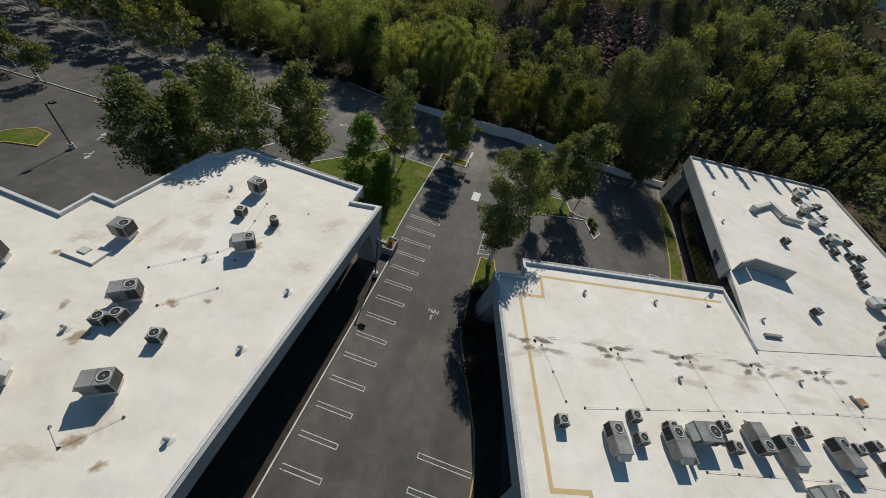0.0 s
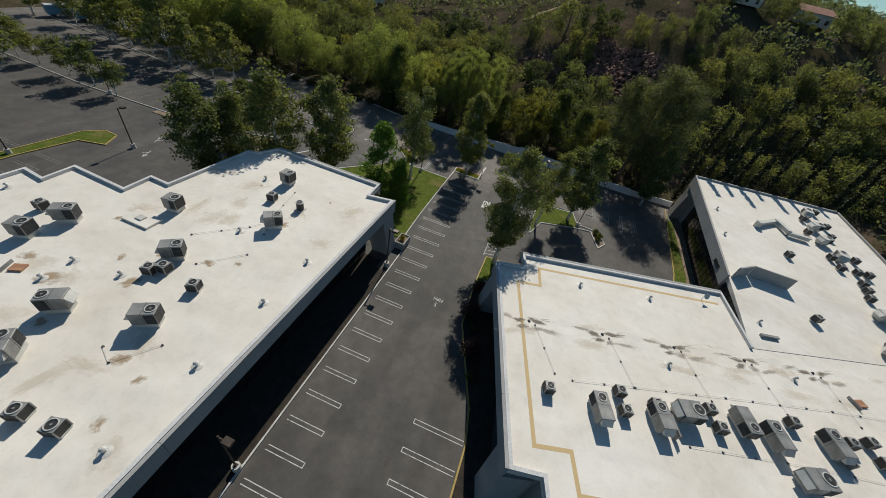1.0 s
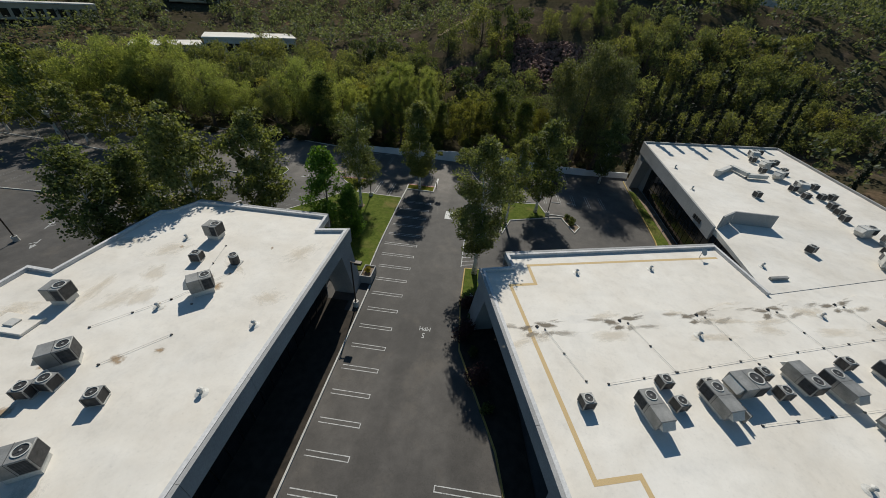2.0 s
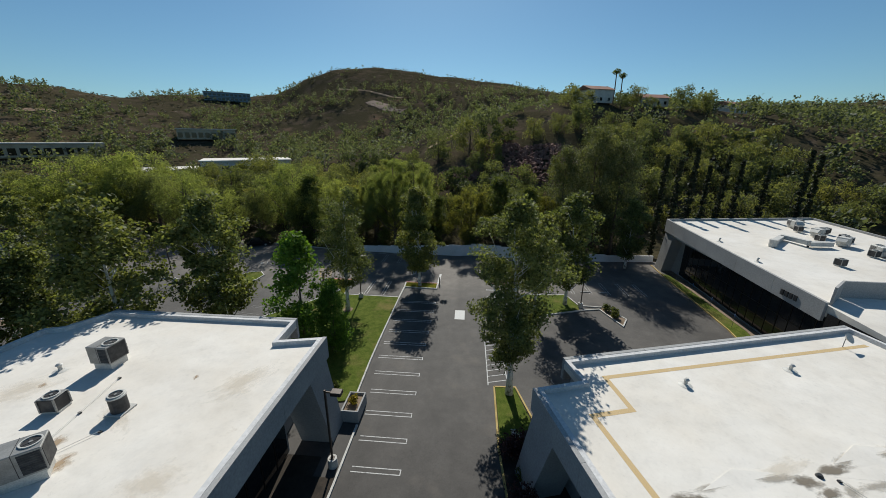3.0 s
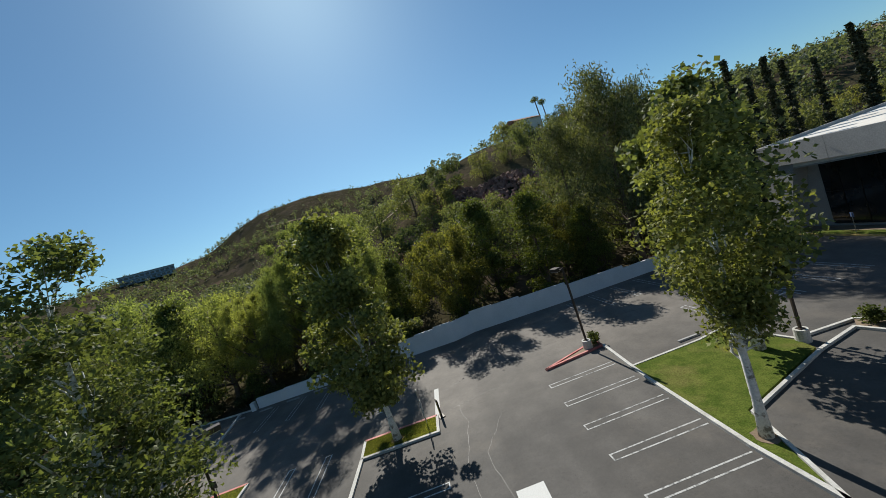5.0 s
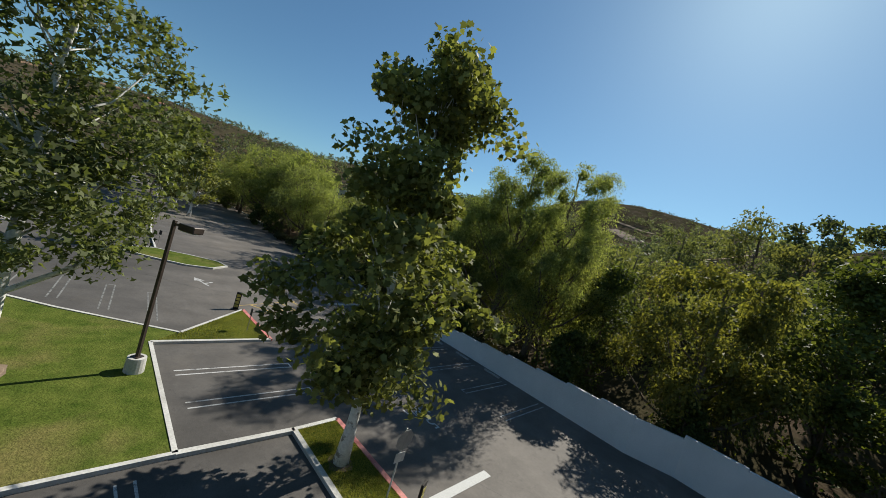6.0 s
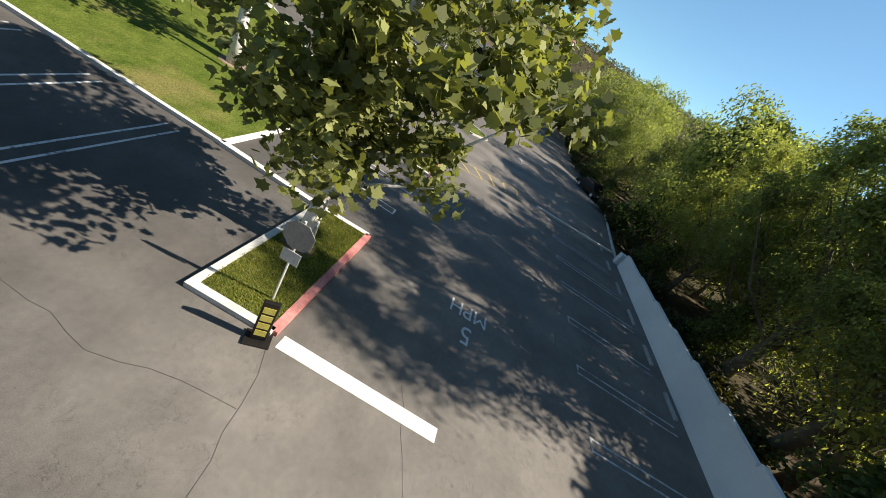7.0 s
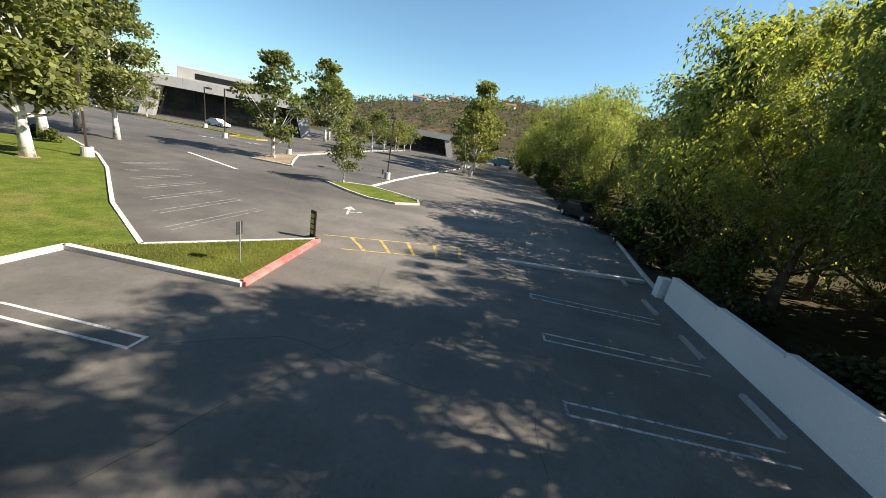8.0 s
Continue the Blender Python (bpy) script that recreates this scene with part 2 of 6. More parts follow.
LEAF_BRIGHT = leaf("ficus_leaf", (0.065, 0.130, 0.020), (0.120, 0.215, 0.036), 0.42)
LEAF_SHRUB = leaf("brush_leaf", (0.035, 0.040, 0.016), (0.085, 0.080, 0.034), 0.2)
LEAF_PLUM = leaf("plum_leaf", (0.040, 0.018, 0.021), (0.085, 0.036, 0.040), 0.25)
TILE = mottled("clay_roof", (0.25, 0.10, 0.06), (0.34, 0.16, 0.10), 0.6, 5.0, 0.85)
STUCCO = mottled("pale_stucco", (0.55, 0.52, 0.47), (0.66, 0.63, 0.58), 0.3, 5.0, 0.9)
STUCCO_TAN = mottled("tan_stucco", (0.40, 0.33, 0.24), (0.48, 0.41, 0.31), 0.3, 5.0, 0.9)
RUBBLE = mottled("red_rubble", (0.13, 0.062, 0.048), (0.27, 0.15, 0.115), 0.4, 3.0, 0.95)


# ---- building helpers ----
def mesh_of(name, bm):
    bmesh.ops.recalc_face_normals(bm, faces=bm.faces)
    me = bpy.data.meshes.new(name)
    bm.to_mesh(me)
    bm.free()
    return me


def part(name, bm, mat, parent=None, label=""):
    me = bm if isinstance(bm, bpy.types.Mesh) else mesh_of(name, bm)
    if not me.materials:
        me.materials.append(mat)
    ob = new(name, me)
    if parent:
        ob.parent = parent
    if label:
        tagged(ob, label)
    return ob


def thing(name, label, category, at=(0, 0, 0), turn=0.0, group="", kind=""):
    e = new(name)
    e.matrix_basis = pose(*at, 0, 0, turn)
    e.empty_display_size = 0.3
    return tagged(e, label, category, group, kind)


def box(bm, x0, x1, y0, y1, z0, z1, bevel=0.0):
    r = bmesh.ops.create_cube(bm, size=1)
    for v in r["verts"]:
        v.co = ((x0 + x1) / 2 + v.co.x * (x1 - x0), (y0 + y1) / 2 + v.co.y * (y1 - y0), (z0 + z1) / 2 + v.co.z * (z1 - z0))
    if bevel:
        bmesh.ops.bevel(bm, geom=list({e for v in r["verts"] for e in v.link_edges}), offset=bevel, segments=1, affect="EDGES")
    return bm


def prism(bm, pts, z0, z1):
    """An upright solid over a plan outline; z1 may be one height per corner."""
    tops = z1 if isinstance(z1, (list, tuple)) else [z1] * len(pts)
    lo = [bm.verts.new((x, y, z0)) for x, y in pts]
    hi = [bm.verts.new((x, y, z)) for (x, y), z in zip(pts, tops)]
    n = len(pts)
    bm.faces.new(lo[::-1])
    bm.faces.new(hi)
    for i in range(n):
        bm.faces.new((lo[i], lo[(i + 1) % n], hi[(i + 1) % n], hi[i]))
    return bm


def tube(bm, pts, radii, n=8, caps=True):
    rings = []
    for i, p in enumerate(pts):
        p = Vector(p)
        d = (Vector(pts[min(i + 1, len(pts) - 1)]) - Vector(pts[max(i - 1, 0)])).normalized()
        a = d.orthogonal().normalized()
        b = d.cross(a)
        rings.append([bm.verts.new(p + (a * math.cos(2 * math.pi * k / n) + b * math.sin(2 * math.pi * k / n)) * radii[i]) for k in range(n)])
    for r0, r1 in zip(rings, rings[1:]):
        # line up the rings
        s = min(range(n), key=lambda k: (r1[k].co - r0[0].co).length)
        for k in range(n):
            bm.faces.new((r0[k], r0[(k + 1) % n], r1[(k + 1 + s) % n], r1[(k + s) % n]))
    if caps:
        bm.faces.new(rings[0][::-1])
        bm.faces.new(rings[-1])
    return bm


def cyl(bm, x, y, z0, z1, r0, r1=None, n=16):
    return tube(bm, [(x, y, z0), (x, y, z1)], [r0, r0 if r1 is None else r1], n)


def strip(bm, a, b, w, z0, z1):
    """A straight bar of width w between two plan points."""
    a, b = Vector(a), Vector(b)
    d = (b - a).normalized()
    s = Vector((-d.y, d.x)) * w / 2
    return prism(bm, [(a + s)[:], (a - s)[:], (b - s)[:], (b + s)[:]], z0, z1)


def offset_line(pts, d, closed):
    """The line moved d to its left, with mitred corners."""
    P = [Vector(p) for p in pts]
    n = len(P)
    out = []
    for i in range(n):
        dirs = []
        if closed or i > 0:
            dirs.append((P[i] - P[i - 1]).normalized())
        if closed or i < n - 1:
            dirs.append((P[(i + 1) % n] - P[i]).normalized())
        ns = [Vector((-v.y, v.x)) for v in dirs]
        m = sum(ns, Vector((0, 0))).normalized()
        out.append(P[i] + m * d / max(0.35, m.dot(ns[0])))
    return out


def band(bm, pts, w, z0, z1, closed=False):
    """A mitred band of width w along a plan line."""
    L, Rr = offset_line(pts, w / 2, closed), offset_line(pts, -w / 2, closed)
    n = len(pts)
    ring = [[bm.verts.new((p.x, p.y, z)) for p, z in ((L[i], z0), (L[i], z1), (Rr[i], z1), (Rr[i], z0))] for i in range(n)]
    for i in range(n if closed else n - 1):
        a, b = ring[i], ring[(i + 1) % n]
        for k in range(4):
            bm.faces.new((a[k], a[(k + 1) % 4], b[(k + 1) % 4], b[k]))
    if not closed:
        bm.faces.new(ring[0])
        bm.faces.new(ring[-1][::-1])
    return bm


def kerb(pts, closed=False, mat=None, w=0.16, h=0.15, label="pale concrete kerb edging the car park"):
    return tagged(part("kerb", band(bmesh.new(), pts, w, -0.05, h, closed), mat or KERB), label, "kerb", kind="structure")


def quads_mesh(name, verts, per, mat):
    """A mesh of loose faces, each of `per` corners, from an array of corners."""
    n = len(verts)
    me = bpy.data.meshes.new(name)
    me.vertices.add(n)
    me.vertices.foreach_set("co", np.ascontiguousarray(verts, dtype=np.float32).ravel())
    me.loops.add(n)
    me.loops.foreach_set("vertex_index", np.arange(n, dtype=np.int32))
    me.polygons.add(n // per)
    me.polygons.foreach_set("loop_start", np.arange(0, n, per, dtype=np.int32))
    me.update(calc_edges=True)
    me.materials.append(mat)
    return me


def unit(v):
    return v / np.maximum(np.linalg.norm(v, axis=1, keepdims=True), 1e-9)


LOBED = np.array([(0, -0.5), (0.52, -0.2), (0.17, 0.02), (0.0, 0.6), (-0.17, 0.02), (-0.52, -0.2)])
MAPLE = np.array([(0, -0.5), (0.22, -0.34), (0.44, -0.34), (0.36, -0.08), (0.54, 0.12), (0.27, 0.2), (0, 0.6), (-0.27, 0.2), (-0.54, 0.12), (-0.36, -0.08), (-0.44, -0.34), (-0.22, -0.34)])
DIAMOND = np.array([(0, -0.5), (0.42, 0.0), (0, 0.55), (-0.42, 0.0)])


def leaves_at(rng, centres, size, shape, droop=0.0, narrow=1.0, up=0.75):
    """Corners of leaves at the centres; droop hangs them, up turns their faces to the sky."""
    n = len(centres)
    nrm = unit(rng.normal(size=(n, 3)) + np.array((0, 0, up)))
    a = rng.normal(size=(n, 3)) * (1 - droop) + np.array((0, 0, -1.0)) * droop * 2.2
    a = unit(a - nrm * (a * nrm).sum(1, keepdims=True))
    b = np.cross(nrm, a)
    s = size * rng.uniform(0.7, 1.3, (n, 1))
    out = np.empty((n, len(shape), 3))
    for k, (u, v) in enumerate(shape):
        out[:, k] = centres + a * s * v + b * s * u * narrow
    return out.reshape(-1, 3)


# ---- ground ----
AZ = [-180, -120, -100, -85, -70, -50, -30, -15, 0, 15, 30, 45, 60, 75, 90, 120, 180]
NEAR = [0, 0, 3, 5, 7, 9, 11, 17, 28, 36, 41, 36, 25, 15, 8, 0, 0]
AZF = [-180, -120, -100, -85, -70, -50, -44, -36, -31, -27, -22, -15, -9, -2, 6, 12, 18, 28, 45, 60, 75, 90, 120, 180]
FAR = [0, 14, 43, 57, 62, 60, 65, 66, 73, 90, 102, 103, 102, 97, 85, 77, 70, 57, 50, 46, 40, 36, 20, 0]


def smooth(t):
    t = min(1.0, max(0.0, t))
    return t * t * (3 - 2 * t)


def land(x, y):
    """Height of the open ground: level at the car park, rising behind the wall to the hills."""
    az, r = math.degrees(math.atan2(x, y - 45)), math.hypot(x, y - 45)
    zn, zf = float(np.interp(az, AZ, NEAR)), float(np.interp(az, AZF, FAR))
    dx, dy = max(0.0, x - 86, -x - 138), max(0.0, y - (61.5 if x < 46 else 66))
    d = math.hypot(dx, dy)
    t = min(1.0, d / 95)
    z = zn * (0.65 * t + 0.35 * smooth(t)) + (zf - zn) * smooth((r - 150) / 290)
    if d > 0:
        k = min(1.0, d / 60)
        z += k * (2.6 * noise.noise((x / 45, y / 45, 0.3)) + 1.0 * noise.noise((x / 14, y / 14, 2.3)))
        z += smooth((r - 200) / 200) * 9 * noise.noise((x / 130, y / 130, 5.1))
    return z - 0.08


def ground():
    bm = bmesh.new()
    rings = [0.5, 8, 12] + [14 + 2 * i for i in range(18)] + [50 + 4 * i for i in range(30)] + [175, 182, 190] + [200 + 14 * i for i in range(24)] + [560, 640, 760, 950, 1250, 1700, 2400]
    na = 240
    grid = []
    for r in rings:
        grid.append([bm.verts.new((r * math.sin(2 * math.pi * k / na), 45 + r * math.cos(2 * math.pi * k / na), 0)) for k in range(na)])
    for row in grid:
        for v in row:
            v.co.z = land(v.co.x, v.co.y)
    for a, b in zip(grid, grid[1:]):
        for k in range(na):
            bm.faces.new((a[k], a[(k + 1) % na], b[(k + 1) % na], b[k]))
    bm.faces.new(grid[0])
    ob = part("ground", bm, HILL)
    for p in ob.data.polygons:
        p.use_smooth = True
    tagged(ob, "dry brush-covered ground rising into brown hills", "ground", kind="structure")


ground()

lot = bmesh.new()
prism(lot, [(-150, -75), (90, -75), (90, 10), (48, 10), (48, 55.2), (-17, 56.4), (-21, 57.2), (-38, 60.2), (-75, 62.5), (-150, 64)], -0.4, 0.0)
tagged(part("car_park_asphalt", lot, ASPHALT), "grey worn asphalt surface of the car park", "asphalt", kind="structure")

# ---- walls, kerbs and lawns ----
def lawn(pts, h=0.12, name="lawn", label="mown green lawn inside a pale kerb"):
    ob = part(name, prism(bmesh.new(), pts, -0.05, h), GRASS)
    return tagged(ob, label, "lawn", kind="structure")


# lawn between the driveway and the two stalls
lawn([(-1.15, 12.3), (-1.4, 18.3), (-1.45, 34.0), (-10.05, 34.4), (-11.2, 35.6), (-14.4, 30.9), (-16.6, 28.3), (-20.0, 24.3), (-23.3, 19.8), (-27.0, 13.0), (-24.0, 11.6), (-5, 11.6), (-2.2, 12.0)])
kerb([(0.35, -60), (0.25, -20), (0.15, 4.6), (0.1, 9.4)])
kerb([(-1.05, 12.0), (-1.3, 18.3), (-1.35, 22.0), (-1.38, 34.1)])
kerb([(-1.38, 34.1), (-10.05, 34.35)])
kerb([(-11.2, 35.75), (-14.5, 31.0), (-16.7, 28.4), (-20.1, 24.4), (-23.4, 19.9), (-27.1, 13.0)])
kerb([(-11.2, 35.75), (-15.35, 40.1)])
kerb([(-10.05, 34.35), (-10.1, 40.2)], w=0.2)
kerb([(-15.35, 40.1), (-10.1, 40.2)], mat=KERB_RED, w=0.22, label="red-painted kerb at the end of the island")
lawn([(-10.2, 34.6), (-10.2, 40.1), (-15.15, 40.0), (-11.25, 35.9)], label="small triangular grass island by the stalls")
# tree island at the mouth of the driveway
kerb([(-1.38, 34.1), (-1.3, 38.0)], w=0.22)
kerb([(-1.4, 40.0), (-1.3, 38.0), (3.95, 37.85), (3.95, 39.9)], w=0.2)
kerb([(3.95, 39.9), (-1.4, 40.0)], mat=KERB_RED, w=0.22, label="red-painted kerb along the tree island")
lawn([(-1.22, 38.08), (3.86, 37.94), (3.86, 39.8), (-1.3, 39.9)], label="small grass island with a sycamore and signs")
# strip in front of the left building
lawn([(-4.3, -58), (0.25, -58), (0.15, -20), (0.05, 4.6), (-1.6, 4.6), (-1.6, 6.2), (-4.3, 6.2)], 0.08, "planting_bed", "mulch strip before the office front, deep shade put into its colour").data.materials[0] = MULCH_SHADE
# right island with the big sycamore and the bed before the right building
kerb([(11.85, 15.2), (13.9, 15.3), (15.3, 9.9)], mat=KERB_YELLOW)
kerb([(11.85, 15.2), (11.8, 8.2), (12.3, 1.2), (16.2, -8.6), (16.9, -12.0), (17.2, -40)], mat=KERB_YELLOW, label="faded yellow kerb along the driveway")
lawn([(11.95, 15.1), (13.82, 15.2), (15.2, 9.8), (16.4, 8.9), (19.6, -14), (19.0, -40), (17.3, -40), (17.0, -12), (16.3, -8.6), (12.4, 1.2), (11.9, 8.2)], 0.1, "planting_bed", "mulch bed with shrubs before the office front, shade put into its colour").data.materials[0] = MULCH_SHADE
lawn([(11.96, 15.08), (13.8, 15.18), (14.9, 10.6), (11.95, 8.6)], 0.13, label="grass island tip round the big sycamore")
kerb([(16.4, 11.6), (21.4, 12.7), (28.0, 14.6), (38.0, 17.4)], mat=KERB_YELLOW, label="faded yellow kerb before the angled office")
lawn([(16.5, 11.5), (21.4, 12.6), (28.0, 14.5), (38.0, 17.3), (38.2, 16.0), (16.3, 9.3)], 0.1, label="narrow grass strip beside the angled office")
# islands of the right-hand bays
kerb([(17.55, 41.2), (17.05, 35.3), (16.9, 28.6), (17.1, 25.5)], w=0.2)
kerb([(17.3, 37.0), (22.1, 37.1), (24.1, 37.5), (25.2, 33.6)])
kerb([(17.1, 25.5), (18.58, 30.1), (24.9, 32.3), (27.75, 32.95), (29.2, 28.3), (30.4, 30.3), (28.6, 33.6), (25.3, 33.8)])
lawn([(17.2, 36.9), (22.1, 37.0), (24.0, 37.4), (25.0, 33.6), (24.8, 32.5), (18.5, 30.3), (17.2, 26.2), (17.0, 28.8)])
lawn([(27.85, 32.9), (29.25, 28.5), (30.25, 30.3), (28.5, 33.5)], 0.1, label="planted island tip with low shrubs").data.materials[0] = DIRT
kerb([(12.6, 40.65), (17.4, 41.2), (17.55, 42.4), (12.6, 40.65)], mat=KERB_RED, label="red-painted tip of a bay island")
lawn([(13.6, 40.85), (17.3, 41.3), (17.4, 42.2)], 0.1, label="small bare island tip holding a lamp").data.materials[0] = DIRT
# edge along the wing
kerb([(41.5, 24.2), (42.3, 28.7), (43.0, 38.0), (43.75, 48.3), (44.2, 53.0)], mat=KERB_YELLOW, label="faded yellow kerb before the office wing")
lawn([(41.6, 24.2), (42.4, 28.7), (43.1, 38.0), (43.85, 48.3), (44.9, 47.5), (44.6, 38.0), (44.3, 28.5), (43.3, 24.0)], 0.1, label="narrow grass strip before the office wing")
tagged(part("walkway", prism(bmesh.new(), [(43.35, 24.0), (44.35, 28.5), (44.65, 38.0), (44.95, 47.5), (45.0, 52.0), (46.6, 52.0), (45.6, 30), (44.6, 21.0)], -0.05, 0.1), DIRT), "tan paved walk before the office wing", "walkway", kind="structure")
# far bays to the west
ISLE = [(-30.4, 33.6), (-28.2, 36.4), (-26.9, 38.6), (-26.8, 40.7), (-28.3, 42.3), (-29.9, 41.9), (-31.2, 39.7), (-32.4, 36.9), (-31.6, 34.6)]
kerb(ISLE, True)
kerb([(-32.6, 37.0), (-39.5, 37.4), (-49.5, 38.4), (-70, 41.2), (-88, 43.4), (-130, 47.5)])
lawn(ISLE, label="pointed grass island with a young tree and a lamp")
kerb([(-35.4, 23.0), (-35.4, 27.6), (-38.5, 26.0), (-45.6, 22.8), (-62, 22.0), (-79, 21.3), (-110, 22.5)])
lawn([(-35.5, 23.1), (-35.5, 27.4), (-38.5, 25.8), (-45.5, 22.6), (-60, 21.8), (-60, 20.6), (-46, 21.0)], 0.1, label="long narrow island between bays").data.materials[0] = DIRT
kerb([(-55.3, 10.4), (-58.0, 10.6), (-60.1, 8.2), (-60.6, -1.8), (-60.2, -18.0), (-59.6, -34.0)], mat=KERB_YELLOW, label="faded kerb of a narrow parking island")
kerb([(-55.3, 10.4), (-53.6, 7.3), (-57.6, 6.0), (-58.6, -1.8), (-58.3, -18.0), (-57.8, -34.0)], mat=KERB_YELLOW, label="faded kerb of a narrow parking island")
lawn([(-55.4, 10.3), (-58.0, 10.5), (-60.0, 8.1), (-60.5, -1.8), (-60.1, -18), (-59.5, -34), (-57.9, -34), (-58.4, -18), (-58.7, -1.8), (-57.7, 6.1), (-53.8, 7.4)], 0.1, label="narrow planted island between two rows of bays")
kerb([(-17.2, 56.3), (-20.75, 56.8), (-37.3, 59.9), (-62, 62.2), (-90, 63.2), (-150, 64.4)], label="concrete kerb at the foot of the wooded bank")

# painted block wall with a stepped top, in straight runs
def block_wall():
    w = thing("retaining_wall", "pale painted block wall with a stepped top", "wall", (-17.0, 56.3, 0), kind="structure")
    runs = [(-17.0, 56.3, -13.6, 56.12, 1.15), (-13.6, 56.12, -10.4, 55.95, 1.25), (-10.4, 55.95, -7.6, 55.8, 1.37), (-7.6, 55.8, -5.0, 55.66, 1.5), (-5.0, 55.66, -2.4, 55.52, 1.64), (-2.4, 55.52, 0.2, 55.38, 1.8),
            (0.2, 55.38, 2.6, 55.25, 1.95), (2.6, 55.25, 4.9, 55.12, 2.1), (4.9, 55.12, 7.0, 55.0, 2.25), (9.4, 55.75, 12.2, 55.5, 2.4), (12.2, 55.5, 15.5, 55.2, 2.3), (15.5, 55.2, 21.0, 54.75, 2.1), (21.0, 54.75, 28.0, 54.5, 1.75), (28.0, 54.5, 36.0, 54.4, 1.4), (36.0, 54.4, 45.5, 55.2, 1.2)]
    ox, oy = -17.0, 56.3
    for x0, y0, x1, y1, h in runs:
        part("wall_run", strip(bmesh.new(), (x0 - ox, y0 - oy), (x1 - ox, y1 - oy), 0.22, -0.3, h), WALL_WHITE, w)
        # course joints and coping as slim bars
        n = max(1, int(math.hypot(x1 - x0, y1 - y0) / 3.2))
        for i in range(n):
            a, b = i / n + 0.004, (i + 1) / n - 0.004
            p = (x0 - ox + (x1 - x0) * a, y0 - oy + (y1 - y0) * a)
            q = (x0 - ox + (x1 - x0) * b, y0 - oy + (y1 - y0) * b)
            part("coping", strip(bmesh.new(), p, q, 0.29, h + 0.003, h + 0.07), WALL_WHITE, w)
    part("wall_return", strip(bmesh.new(), (6.95 - ox, 55.0 - oy), (9.45 - ox, 55.75 - oy), 0.22, -0.3, 2.25), WALL_WHITE, w)
    part("pillar", box(bmesh.new(), -0.75, -0.25, -0.35, 0.2, -0.2, 0.95, 0.02), WALL_WHITE, w)


block_wall()

# ---- paint on the asphalt ----
def marking(bm, mat, label, name="parking_marking"):
    return tagged(part(name, bm, mat), label, "road marking", kind="structure")


def hairpin(a, b, gap=0.42, w=0.075, mat=None):
    """A bay divider of two lines, closed at its aisle end b."""
    a, b = Vector(a), Vector(b)
    d = (b - a).normalized()
    s = Vector((-d.y, d.x)) * gap / 2
    bm = bmesh.new()
    strip(bm, a + s, b + s, w, 0.001, 0.005)
    strip(bm, a - s, b - s, w, 0.001, 0.005)
    strip(bm, b + s * 1.2, b - s * 1.2, w, 0.002, 0.006)
    return marking(bm, mat or LINE, "worn white double line between parking bays")


for k in range(-14, 13):
    y = 2.74 * k
    sh = -0.075 * max(0.0, min(y, 20.0) - 6.0)
    hairpin((0.95 + sh * 1.6, y), (4.58 + sh * 0.3, y))
for k in range(-12, -3):
    hairpin((16.4 if k > -4 else 16.7, 2.74 * k - 1.0), (11.62, 2.74 * k - 1.0))
for x in (-4.15, -6.85):
    hairpin((x - 0.05, 34.9), (x, 40.1))
kerb([(-17.9, 48.3), (-18.4, 52.0), (-19.3, 56.2)], w=0.3)
for k in range(7):
    x = 1.55 - 3.15 * k
    if x > -17:
        hairpin((x, 54.6), (x, 49.6), mat=LINE_WORN)
for k in range(5):
    hairpin((16.7, 38.4 - 2.55 * k), (12.0, 38.35 - 2.55 * k), mat=LINE_WORN)
for k in range(5):
    hairpin((20.2 + 2.74 * k, 53.6), (20.2 + 2.74 * k, 48.6), mat=LINE_WORN)
for k in range(5):
    hairpin((25.6 + 2.74 * k, 38.2), (25.6 + 2.74 * k, 42.8), mat=LINE_WORN)
for k in range(7):
    hairpin((-13.2 - 1.55 * k, 34.8 - 2.0 * k), (-18.3 - 1.15 * k, 35.3 - 2.0 * k), mat=LINE_FAINT)
for k in range(12):
    hairpin((-57.4, -30 + 2.74 * k), (-52.6, -30 + 2.74 * k), mat=LINE_FAINT)
    hairpin((-61.0, -30 + 2.74 * k), (-65.8, -30 + 2.74 * k), mat=LINE_FAINT)
for k in range(16):
    hairpin((-44 - 3.4 * k, 38.6 + 0.32 * k), (-44.5 - 3.4 * k, 43.4 + 0.32 * k), mat=LINE_FAINT)
    hairpin((-43 - 3.4 * k, 36.9 + 0.32 * k), (-42.5 - 3.4 * k, 32.2 + 0.32 * k), mat=LINE_FAINT)
    hairpin((-47 - 3.4 * k, 23.4), (-47 - 3.4 * k, 28.0), mat=LINE_FAINT)
for k in range(6):
    bm = bmesh.new()
    x = -3.0 - 3.15 * k
    strip(bm, (x - 0.75, 54.95), (x + 0.75, 54.87), 0.15, 0.0, 0.11)
    tagged(part("wheel_stop", bm, CONCRETE), "pale concrete wheel stop at the head of a bay", "wheel stop", group="wheel stops along the wall")
for x, y, a in ((22.0, 37.9, 0), (27.6, 38.9, 0), (30.4, 38.9, 0)):
    bm = bmesh.new()
    strip(bm, (x - 0.8, y), (x + 0.8, y), 0.15, 0.0, 0.11)
    tagged(part("wheel_stop", bm, CONCRETE), "pale concrete wheel stop at the head of a bay", "wheel stop", group="wheel stops of the right bays")

